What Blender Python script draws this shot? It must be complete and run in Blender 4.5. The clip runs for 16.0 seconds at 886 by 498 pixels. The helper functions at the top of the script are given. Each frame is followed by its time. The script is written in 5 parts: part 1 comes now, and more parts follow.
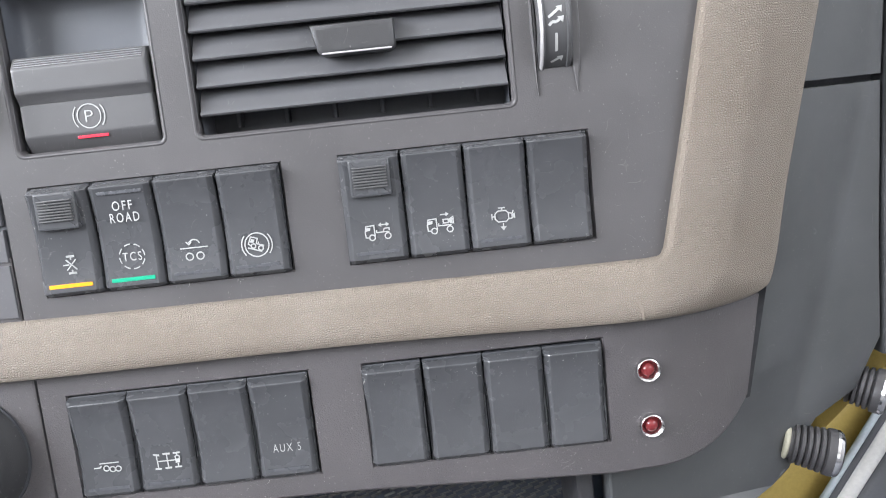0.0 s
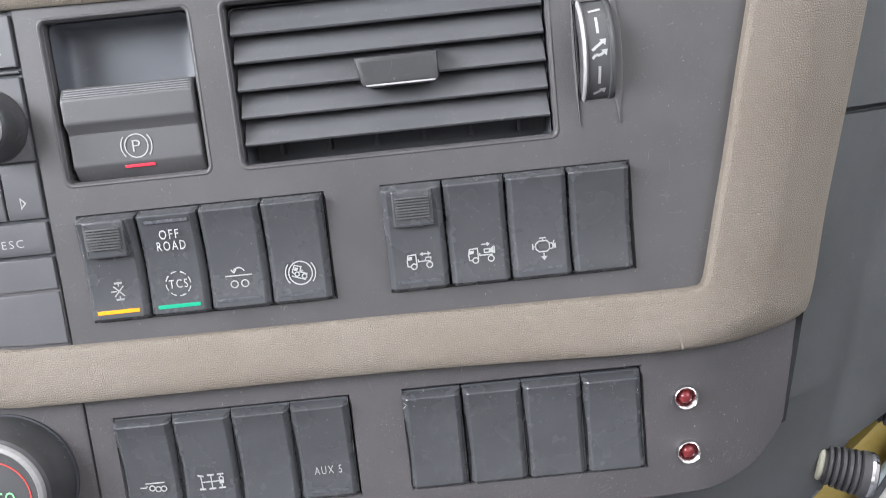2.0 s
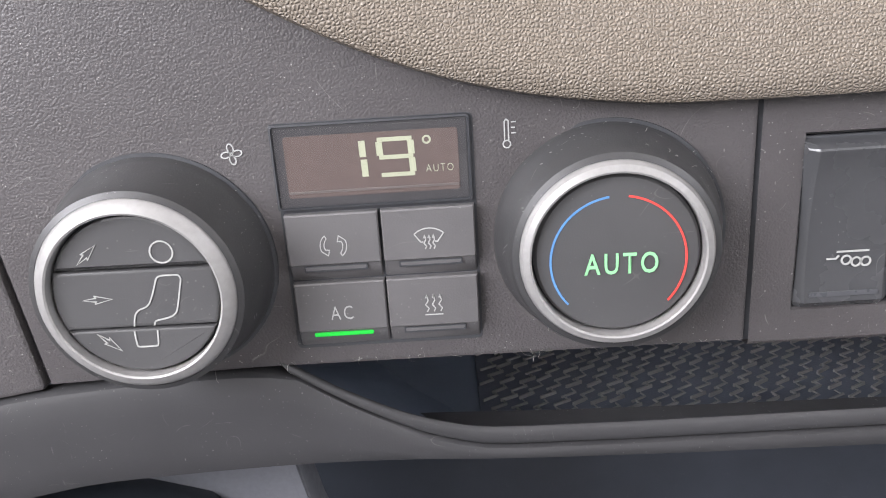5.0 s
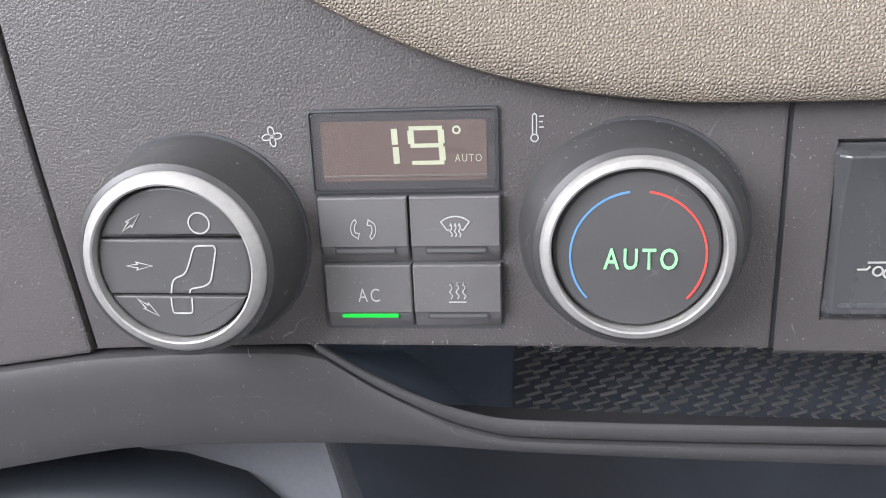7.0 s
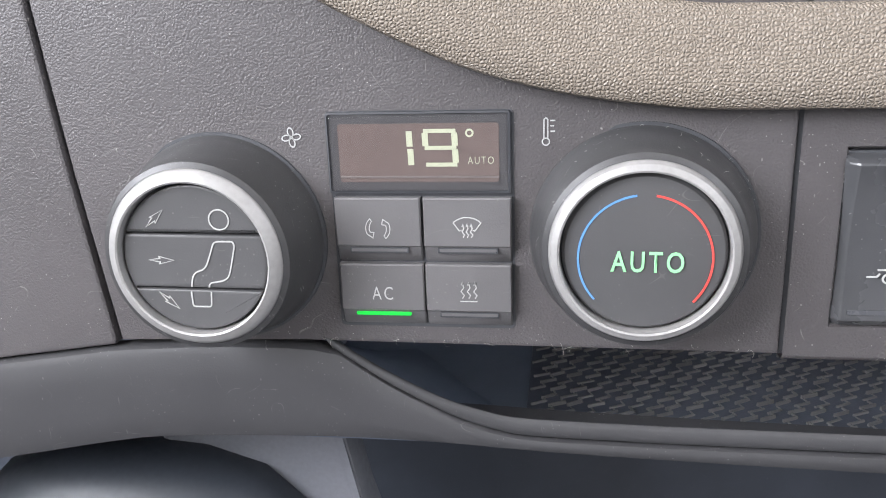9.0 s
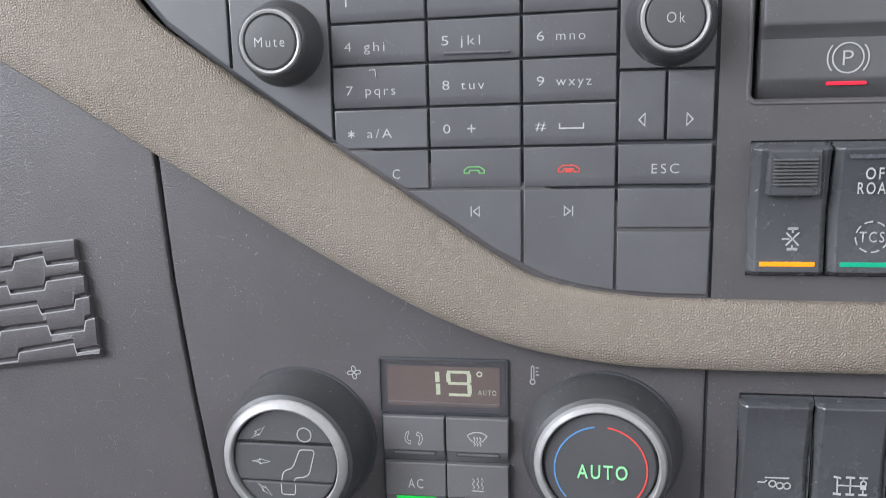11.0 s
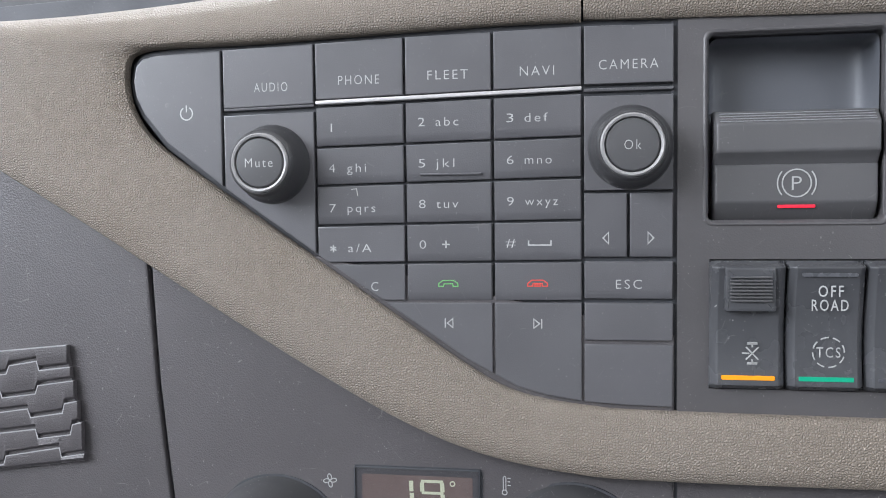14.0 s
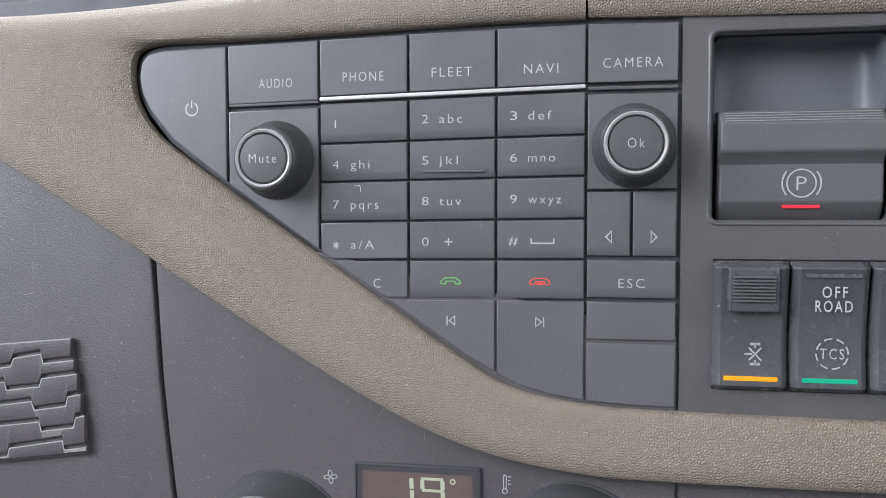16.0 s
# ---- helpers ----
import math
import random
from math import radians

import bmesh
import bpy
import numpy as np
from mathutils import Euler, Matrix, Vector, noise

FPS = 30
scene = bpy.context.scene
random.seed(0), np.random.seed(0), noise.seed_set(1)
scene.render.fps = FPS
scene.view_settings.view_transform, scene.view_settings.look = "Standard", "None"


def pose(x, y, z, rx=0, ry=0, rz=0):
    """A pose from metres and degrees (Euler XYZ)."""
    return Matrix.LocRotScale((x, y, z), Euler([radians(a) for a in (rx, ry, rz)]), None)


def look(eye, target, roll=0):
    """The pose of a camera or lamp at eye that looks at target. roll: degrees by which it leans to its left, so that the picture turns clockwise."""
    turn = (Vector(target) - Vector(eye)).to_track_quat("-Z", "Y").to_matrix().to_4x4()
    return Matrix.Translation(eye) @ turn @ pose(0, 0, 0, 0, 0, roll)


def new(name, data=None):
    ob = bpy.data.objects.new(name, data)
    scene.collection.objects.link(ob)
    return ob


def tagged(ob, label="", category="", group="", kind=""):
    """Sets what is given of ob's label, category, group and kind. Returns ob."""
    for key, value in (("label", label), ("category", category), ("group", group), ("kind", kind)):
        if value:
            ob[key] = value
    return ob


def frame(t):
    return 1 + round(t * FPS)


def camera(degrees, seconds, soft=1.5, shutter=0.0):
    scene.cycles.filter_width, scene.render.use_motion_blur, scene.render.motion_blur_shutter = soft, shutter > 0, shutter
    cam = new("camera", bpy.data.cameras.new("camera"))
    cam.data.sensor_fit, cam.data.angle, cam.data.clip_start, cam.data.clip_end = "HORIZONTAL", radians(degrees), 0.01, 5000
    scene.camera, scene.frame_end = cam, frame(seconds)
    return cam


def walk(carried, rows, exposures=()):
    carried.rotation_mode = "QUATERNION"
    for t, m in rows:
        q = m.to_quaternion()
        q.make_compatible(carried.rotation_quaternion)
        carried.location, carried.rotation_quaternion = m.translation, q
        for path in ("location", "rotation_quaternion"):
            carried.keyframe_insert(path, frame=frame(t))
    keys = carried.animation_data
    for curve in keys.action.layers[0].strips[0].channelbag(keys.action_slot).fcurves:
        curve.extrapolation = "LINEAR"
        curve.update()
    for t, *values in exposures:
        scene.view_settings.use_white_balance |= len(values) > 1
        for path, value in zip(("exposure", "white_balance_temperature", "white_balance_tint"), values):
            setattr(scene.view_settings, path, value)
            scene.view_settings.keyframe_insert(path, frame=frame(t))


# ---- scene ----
cam = camera(55.6, 16.0, 1.0, 0.2)
PATH = [
    (0, (-0.01867, 0.01665, 1.20177), (0.0056, 1.9921, 0.8902), -6.09),
    (0.5, (-0.02265, 0.02436, 1.19581), (-0.0144, 2.0004, 0.8870), -6.10),
    (1, (-0.02938, 0.02391, 1.19775), (-0.0258, 1.9998, 0.8881), -6.01),
    (1.5, (-0.02533, 0.01645, 1.20772), (-0.0339, 1.9897, 0.8818), -5.96),
    (2, (-0.02529, 0.01655, 1.21862), (-0.0448, 1.9859, 0.8703), -5.95),
    (2.1, (-0.03266, 0.01366, 1.22408), (-0.0434, 1.9809, 0.8636), -5.72),
    (2.3, (-0.04993, 0.01295, 1.23467), (-0.0546, 1.9761, 0.8524), -5.75),
    (2.5, (-0.06600, 0.00562, 1.24667), (-0.0878, 1.9715, 0.8795), -5.84),
    (2.7, (-0.09915, 0.00015, 1.24998), (-0.0931, 1.9601, 0.8517), -5.47),
    (2.8, (-0.11615, -0.00121, 1.25095), (-0.0929, 1.9571, 0.8453), -5.41),
    (2.9, (-0.13198, -0.00126, 1.25161), (-0.1309, 1.9547, 0.8342), -5.27),
    (3, (-0.15204, -0.00560, 1.25295), (-0.1338, 1.9508, 0.8378), -5.59),
    (3.1, (-0.15227, -0.00775, 1.24998), (-0.1717, 1.9531, 0.8565), -5.52),
    (3.2, (-0.15321, -0.01493, 1.25369), (-0.1599, 1.9437, 0.8489), -5.81),
    (3.3, (-0.15081, -0.00649, 1.24318), (-0.1377, 1.9563, 0.8594), -5.72),
    (3.4, (-0.15183, 0.00139, 1.23459), (-0.1471, 1.9596, 0.8280), -5.56),
    (3.5, (-0.15575, 0.01804, 1.22556), (-0.1459, 1.9672, 0.7777), -5.52),
    (3.6, (-0.16352, 0.04223, 1.21438), (-0.1365, 1.9815, 0.7261), -5.57),
    (3.7, (-0.16846, 0.05896, 1.20725), (-0.1752, 1.9854, 0.6699), -5.66),
    (3.8, (-0.17189, 0.06749, 1.20285), (-0.1990, 1.9808, 0.6211), -5.72),
    (3.9, (-0.17896, 0.08236, 1.19644), (-0.2120, 1.9715, 0.5406), -5.74),
    (4, (-0.18575, 0.09873, 1.19143), (-0.2187, 1.9521, 0.4405), -5.78),
    (4.1, (-0.19146, 0.10678, 1.18422), (-0.2415, 1.9446, 0.3968), -5.66),
    (4.2, (-0.19713, 0.11374, 1.17909), (-0.2466, 1.9441, 0.3746), -5.72),
    (4.3, (-0.20168, 0.12611, 1.17073), (-0.2557, 1.9548, 0.3627), -5.57),
    (4.4, (-0.20633, 0.13307, 1.16549), (-0.2491, 1.9759, 0.3895), -5.51),
    (4.5, (-0.20911, 0.13618, 1.16248), (-0.2095, 1.9946, 0.4235), -5.36),
    (4.6, (-0.21057, 0.13826, 1.15989), (-0.2031, 2.0056, 0.4436), -5.11),
    (4.8, (-0.21550, 0.14164, 1.15723), (-0.2448, 2.0195, 0.4696), -4.68),
    (5, (-0.22248, 0.13589, 1.15954), (-0.2425, 2.0168, 0.4800), -3.72),
    (5.1, (-0.22165, 0.13553, 1.15866), (-0.2801, 2.0142, 0.4750), -3.79),
    (5.2, (-0.22100, 0.13390, 1.16097), (-0.2976, 1.9963, 0.4360), -3.23),
    (7.3, (-0.20973, 0.12870, 1.15213), (-0.4248, 2.0246, 0.5528), -2.26),
    (7.5, (-0.20852, 0.12835, 1.15198), (-0.4325, 2.0236, 0.5538), -2.14),
    (8, (-0.20738, 0.12756, 1.15203), (-0.4573, 2.0196, 0.5540), -2.17),
    (8.5, (-0.20657, 0.12678, 1.15214), (-0.4766, 2.0162, 0.5543), -2.05),
    (9, (-0.20620, 0.12535, 1.15293), (-0.4919, 2.0136, 0.5588), -2.03),
    (9.5, (-0.21138, 0.11769, 1.16524), (-0.4886, 2.0000, 0.5487), -1.82),
    (9.6, (-0.21149, 0.11365, 1.17031), (-0.5093, 1.9921, 0.5516), -1.69),
    (9.8, (-0.21371, 0.10577, 1.18022), (-0.5009, 1.9844, 0.5571), -1.67),
    (9.9, (-0.21482, 0.10283, 1.18498), (-0.5113, 1.9795, 0.5604), -1.66),
    (10, (-0.21598, 0.09922, 1.19021), (-0.4993, 1.9791, 0.5690), -1.67),
    (10.2, (-0.20792, 0.08840, 1.20318), (-0.4942, 1.9778, 0.6132), -1.54),
    (12.3, (-0.19492, 0.05007, 1.21080), (-0.4883, 2.0240, 1.0783), -1.19),
    (12.5, (-0.19233, 0.04968, 1.21094), (-0.4867, 2.0231, 1.0735), -1.15),
    (13, (-0.18834, 0.04962, 1.20928), (-0.4878, 2.0227, 1.0785), -0.97),
    (13.5, (-0.18639, 0.04918, 1.20848), (-0.4965, 2.0224, 1.1064), -0.80),
    (14, (-0.18797, 0.04941, 1.20822), (-0.5058, 2.0215, 1.1087), -0.61),
    (14.5, (-0.18847, 0.04908, 1.20836), (-0.5130, 2.0204, 1.1165), -0.49),
    (15, (-0.18692, 0.04947, 1.20707), (-0.5212, 2.0194, 1.1202), -0.34),
    (15.5, (-0.18671, 0.04914, 1.20740), (-0.5229, 2.0185, 1.1154), -0.19),
    (16, (-0.18542, 0.04993, 1.20648), (-0.5295, 2.0179, 1.1143), -0.06),
]
EXPOSURES = [(0.0, 0.85, 6400, 10), (0.5, 0.88, 6440, 10), (1.0, 0.83, 6480, 10.5), (2.0, 0.69, 6420, 10), (2.5, 0.5, 6400, 10), (3.0, 0.12, 6400, 10), (3.5, 0.23, 6500, 10.5), (4.0, 0.41, 6650, 12.5), (4.5, 0.61, 6720, 14.5), (5.0, 0.53, 6700, 13.5), (7.5, 0.68, 6550, 11.5), (9.0, 0.7, 6530, 11.5), (9.5, 0.63, 6500, 10.5), (10.0, 0.47, 6450, 10), (12.5, -0.01, 6200, 10), (16.0, 0.01, 6300, 10.5)]
walk(cam, [(t, look(eye, target, roll)) for t, eye, target, roll in PATH], EXPOSURES)

# ---- world and light ----
world = bpy.data.worlds.new("sky")
scene.world = world
world.use_nodes = True
wn = world.node_tree.nodes
sky = wn.new("ShaderNodeTexSky")
sky.sky_type, sky.sun_disc = "NISHITA", False
sky.sun_elevation, sky.sun_rotation = radians(48), radians(200)
world.node_tree.links.new(sky.outputs[0], wn["Background"].inputs[0])
wn["Background"].inputs[1].default_value = 0.1


def window_light(name, eye, target, wide, high, watts, colour):
    lamp = bpy.data.lights.new(name, "AREA")
    lamp.shape, lamp.size, lamp.size_y, lamp.energy, lamp.color = "RECTANGLE", wide, high, watts, colour
    ob = new(name, lamp)
    ob.matrix_world = look(eye, target)
    return ob


window_light("daylight_side_window_left", (-1.27, -0.55, 1.72), (-0.2, 0.2, 1.2), 1.0, 0.6, 38, (0.915, 0.945, 1.0))
window_light("daylight_side_window_right", (0.97, -0.55, 1.72), (0.0, 0.2, 1.2), 1.0, 0.6, 8, (0.915, 0.945, 1.0))
window_light("daylight_windscreen", (-0.15, 0.93, 1.85), (-0.15, -0.6, 1.2), 2.0, 0.6, 72, (0.93, 0.955, 1.0))

# ---- materials ----


def nodes_of(name):
    m = bpy.data.materials.new(name)
    m.use_nodes = True
    return m, m.node_tree.nodes, m.node_tree.links, m.node_tree.nodes["Principled BSDF"]


def coords(n, l):
    """Object coordinates shifted by a random amount for each object."""
    tc, info, add = n.new("ShaderNodeTexCoord"), n.new("ShaderNodeObjectInfo"), n.new("ShaderNodeVectorMath")
    add.operation = "ADD"
    l.new(tc.outputs["Object"], add.inputs[0])
    l.new(info.outputs["Random"], add.inputs[1])
    return add.outputs[0]


def noise_tex(n, l, vec, scale, detail=2.0):
    t = n.new("ShaderNodeTexNoise")
    t.inputs["Scale"].default_value, t.inputs["Detail"].default_value = scale, detail
    l.new(vec, t.inputs["Vector"])
    return t.outputs["Fac"]


def ramp(n, l, fac, a, b, ca=(0, 0, 0, 1), cb=(1, 1, 1, 1)):
    r = n.new("ShaderNodeValToRGB")
    r.color_ramp.elements[0].position, r.color_ramp.elements[1].position = a, b
    r.color_ramp.elements[0].color, r.color_ramp.elements[1].color = ca, cb
    l.new(fac, r.inputs[0])
    return r.outputs[0]


def mix(n, l, fac, a, b):
    m = n.new("ShaderNodeMix")
    m.data_type = "RGBA"
    for value, socket in ((fac, m.inputs[0]), (a, m.inputs[6]), (b, m.inputs[7])):
        if hasattr(value, "is_linked"):
            l.new(value, socket)
        else:
            socket.default_value = value
    return m.outputs[2]


def plastic(name, colour, rough, grain=1600.0, relief=0.25, dust=0.5, wear=0.12, pebble=0.0):
    """Moulded plastic: fine grain or moulded pebbles, uneven gloss, lint and dust specks."""
    m, n, l, p = nodes_of(name)
    vec = coords(n, l)
    c = (*colour, 1)
    big = ramp(n, l, noise_tex(n, l, vec, 28, 4), 0.3, 0.75)
    base = mix(n, l, big, tuple(v * (1 - wear) for v in colour) + (1,), tuple(v * (1 + wear) for v in colour) + (1,))
    if dust:
        split = n.new("ShaderNodeSeparateXYZ")
        l.new(vec, split.inputs[0])
        for scale, size, gate, long in ((170.0, 0.040, 0.55, 1.0), (390.0, 0.058, 0.52, 1.0), (240.0, 0.040, 0.57, 0.4), (260.0, 0.036, 0.57, 2.6)):
            flat = n.new("ShaderNodeCombineXYZ")
            for axis, share in ((0, 0.45), (1, 0.8)):
                lay = n.new("ShaderNodeMath")
                lay.operation, lay.inputs[1].default_value = "MULTIPLY_ADD", share
                l.new(split.outputs[1], lay.inputs[0])
                l.new(split.outputs[(0, 2)[axis]], lay.inputs[2])
                pull = n.new("ShaderNodeMath")
                pull.operation, pull.inputs[1].default_value = "MULTIPLY", long if axis else 1.0
                l.new(lay.outputs[0], pull.inputs[0])
                l.new(pull.outputs[0], flat.inputs[axis])
            v = n.new("ShaderNodeTexVoronoi")
            v.voronoi_dimensions = "2D"
            v.inputs["Scale"].default_value = scale
            l.new(flat.outputs[0], v.inputs["Vector"])
            speck = ramp(n, l, v.outputs["Distance"], size * 0.6, size, (1, 1, 1, 1), (0, 0, 0, 1))
            where = ramp(n, l, noise_tex(n, l, vec, 60 + scale / 10, 3), gate, gate + 0.18)
            mul = n.new("ShaderNodeMath")
            mul.operation = "MULTIPLY"
            l.new(speck, mul.inputs[0])
            l.new(where, mul.inputs[1])
            amount = n.new("ShaderNodeMath")
            amount.operation, amount.inputs[1].default_value = "MULTIPLY", dust
            l.new(mul.outputs[0], amount.inputs[0])
            base = mix(n, l, amount.outputs[0], base, (0.46, 0.45, 0.43, 1))
        for scale, patch in ((75.0, 190.0), (120.0, 150.0)):
            hair = n.new("ShaderNodeMapRange")
            hair.interpolation_type = "SMOOTHSTEP"
            away = n.new("ShaderNodeMath")
            away.operation, away.inputs[1].default_value = "SUBTRACT", 0.5
            l.new(noise_tex(n, l, vec, scale, 0.0), away.inputs[0])
            size = n.new("ShaderNodeMath")
            size.operation = "ABSOLUTE"
            l.new(away.outputs[0], size.inputs[0])
            for key_name, value in (("From Min", 0.0045), ("From Max", 0.0015), ("To Min", 0.0), ("To Max", dust * 0.32)):
                hair.inputs[key_name].default_value = value
            l.new(size.outputs[0], hair.inputs["Value"])
            where = ramp(n, l, noise_tex(n, l, vec, patch, 2), 0.60, 0.68)
            both = n.new("ShaderNodeMath")
            both.operation = "MULTIPLY"
            l.new(hair.outputs[0], both.inputs[0])
            l.new(where, both.inputs[1])
            base = mix(n, l, both.outputs[0], base, (0.42, 0.41, 0.39, 1))
    l.new(base, p.inputs["Base Color"])
    l.new(ramp(n, l, noise_tex(n, l, vec, 90, 4), 0.25, 0.8, (rough - 0.07,) * 3 + (1,), (rough + 0.09,) * 3 + (1,)), p.inputs["Roughness"])
    bump = n.new("ShaderNodeBump")
    bump.inputs["Strength"].default_value, bump.inputs["Distance"].default_value = relief, 0.0004
    height = noise_tex(n, l, vec, grain, 1.5)
    if pebble:
        bend = n.new("ShaderNodeVectorMath")
        bend.operation, bend.inputs[1].default_value = "MULTIPLY_ADD", (0.6 / pebble,) * 3
        wob = n.new("ShaderNodeTexNoise")
        wob.inputs["Scale"].default_value = pebble * 0.7
        l.new(vec, wob.inputs["Vector"])
        l.new(wob.outputs["Color"], bend.inputs[0])
        l.new(vec, bend.inputs[2])
        cell = n.new("ShaderNodeTexVoronoi")
        cell.feature, cell.inputs["Scale"].default_value = "SMOOTH_F1", pebble
        cell.inputs["Smoothness"].default_value = 0.35
        l.new(bend.outputs[0], cell.inputs["Vector"])
        lift = n.new("ShaderNodeMath")
        lift.operation, lift.inputs[1].default_value = "MULTIPLY_ADD", -1.1
        l.new(cell.outputs["Distance"], lift.inputs[0])
        l.new(height, lift.inputs[2])
        height = lift.outputs[0]
    l.new(height, bump.inputs["Height"])
    l.new(bump.outputs[0], p.inputs["Normal"])
    return m


def leather(name, colour):
    """Soft beige skin with raised pebbles about a millimetre wide, laid along the unrolled surface."""
    m, n, l, p = nodes_of(name)
    vec = n.new("ShaderNodeTexCoord").outputs["UV"]
    wob = n.new("ShaderNodeTexNoise")
    wob.inputs["Scale"].default_value, wob.inputs["Detail"].default_value = 500, 2
    l.new(vec, wob.inputs["Vector"])
    shift = n.new("ShaderNodeVectorMath")
    shift.operation = "MULTIPLY_ADD"
    shift.inputs[1].default_value = (0.0007, 0.0007, 0.0007)
    l.new(wob.outputs["Color"], shift.inputs[0])
    l.new(vec, shift.inputs[2])
    cells = []
    for feature in ("F1", "DISTANCE_TO_EDGE"):
        v = n.new("ShaderNodeTexVoronoi")
        v.voronoi_dimensions, v.feature = "2D", feature
        v.inputs["Scale"].default_value, v.inputs["Randomness"].default_value = 1180, 0.9
        l.new(shift.outputs[0], v.inputs["Vector"])
        cells.append(v.outputs["Distance"])
    pebble = n.new("ShaderNodeMapRange")
    pebble.interpolation_type = "SMOOTHSTEP"
    for key, value in (("From Min", 0.0), ("From Max", 0.46), ("To Min", 0.0), ("To Max", 1.0)):
        pebble.inputs[key].default_value = value
    l.new(cells[1], pebble.inputs["Value"])
    pebble = pebble.outputs[0]
    fine = noise_tex(n, l, vec, 3000, 2)
    height = n.new("ShaderNodeMath")
    height.operation, height.inputs[1].default_value = "MULTIPLY_ADD", 0.15
    l.new(fine, height.inputs[0])
    l.new(pebble, height.inputs[2])
    bump = n.new("ShaderNodeBump")
    bump.inputs["Strength"].default_value, bump.inputs["Distance"].default_value = 0.85, 0.00034
    l.new(height.outputs[0], bump.inputs["Height"])
    l.new(bump.outputs[0], p.inputs["Normal"])
    soil = ramp(n, l, noise_tex(n, l, vec, 22, 5), 0.35, 0.8)
    base = mix(n, l, soil, (*colour, 1), (colour[0] * 0.90, colour[1] * 0.875, colour[2] * 0.84, 1))
    # Shade between the pebbles, multiplied into the base colour.
    groove_shade = ramp(n, l, cells[1], 0.0, 0.18, (0.70, 0.66, 0.61, 1), (1, 1, 1, 1))
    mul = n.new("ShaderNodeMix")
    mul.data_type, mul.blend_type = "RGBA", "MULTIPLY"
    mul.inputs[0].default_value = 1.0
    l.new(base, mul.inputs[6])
    l.new(groove_shade, mul.inputs[7])
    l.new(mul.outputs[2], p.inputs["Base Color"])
    p.inputs["Roughness"].default_value = 0.52
    return m


def plain(name, colour, rough=0.5, metal=0.0, glow=0.0, spec=0.5):
    m, n, l, p = nodes_of(name)
    vec = coords(n, l)
    l.new(mix(n, l, ramp(n, l, noise_tex(n, l, vec, 700, 3), 0.3, 0.7), (*[v * 0.88 for v in colour], 1), (*colour, 1)), p.inputs["Base Color"])
    l.new(ramp(n, l, noise_tex(n, l, vec, 300, 3), 0.3, 0.7, (rough * 0.85,) * 3 + (1,), (rough * 1.15,) * 3 + (1,)), p.inputs["Roughness"])
    p.inputs["Metallic"].default_value = metal
    p.inputs["Specular IOR Level"].default_value = spec
    if glow:
        p.inputs["Emission Color"].default_value = (*colour, 1)
        p.inputs["Emission Strength"].default_value = glow
    return m


def clear(name):
    """A clear pane: see-through, with a faint mirror that grows towards grazing views."""
    m = bpy.data.materials.new(name)
    m.use_nodes = True
    n, l = m.node_tree.nodes, m.node_tree.links
    through_it, shine, share, both = n.new("ShaderNodeBsdfTransparent"), n.new("ShaderNodeBsdfGlossy"), n.new("ShaderNodeFresnel"), n.new("ShaderNodeMixShader")
    shine.inputs["Roughness"].default_value, share.inputs["IOR"].default_value = 0.08, 1.5
    l.new(share.outputs[0], both.inputs[0])
    l.new(through_it.outputs[0], both.inputs[1])
    l.new(shine.outputs[0], both.inputs[2])
    l.new(both.outputs[0], n["Material Output"].inputs["Surface"])
    return m


M = {
    "glass": clear("display_window"),
    "lcd_rim": plain("display_surround", (0.052, 0.050, 0.054), 0.4),
    "lcd_edge": plain("display_lit_lip", (0.13, 0.11, 0.105), 0.4),
    "panel": plastic("soft_touch_panel", (0.0795, 0.0750, 0.0765), 0.46, 2200, 0.14, 0.5),
    "grain": plastic("grained_panel", (0.0765, 0.0700, 0.0720), 0.46, 3000, 0.30, 0.7, pebble=1800.0),
    "smooth": plastic("smooth_ledge", (0.037, 0.0365, 0.039), 0.55, 2200, 0.08, 0.35),
    "end": plastic("end_cap", (0.066, 0.068, 0.070), 0.5, 2200, 0.08, 0.35),
    "key": plastic("radio_key", (0.097, 0.095, 0.100), 0.40, 2600, 0.12, 0.3),
    "switch": plastic("switch_face", (0.064, 0.065, 0.069), 0.26, 2400, 0.06, 0.5),
    "rubber": plastic("knob_rubber", (0.043, 0.0425, 0.044), 0.42, 2200, 0.1, 0.75),
    "cap": plastic("knob_cap", (0.074, 0.073, 0.075), 0.42, 2400, 0.06, 0.28),
    "lever": plastic("brake_lever", (0.087, 0.085, 0.087), 0.40, 2400, 0.06, 0.3),
    # Scuffs on the relief edges plus the light they catch, both in the colour.
    "scuff_lit": plain("scuffed_lit_edge", (0.36, 0.355, 0.36), 0.4),
    # Brake lever ribs: their highlights are put into a paler base colour.
    "glinting": plain("rib_glint", (0.30, 0.30, 0.31), 0.35),
    "ring": plain("brushed_ring", (0.32, 0.312, 0.308), 0.50, 0.30),
    "bezel": plain("polished_bezel", (0.66, 0.64, 0.64), 0.2, 1.0),
    "dark": plastic("dark_cavity", (0.060, 0.062, 0.070), 0.6, 900, 0.2, 0.2),
    # Dark trim; the blue of sky light is mixed into its base colour.
    "under": plastic("skylit_dark_trim", (0.040, 0.047, 0.062), 0.5, 1500, 0.2, 0.2),
    "lever_cap": plain("lever_cap", (0.026, 0.031, 0.040), 0.5),
    "button": plastic("climate_key", (0.112, 0.108, 0.110), 0.42, 2600, 0.12, 0.4),
    "recess": plastic("brake_recess", (0.105, 0.110, 0.122), 0.5, 2200, 0.06, 0.2),
    "lower_lining": plain("bounce_dimming_wall", (0.24, 0.235, 0.23), 0.8),
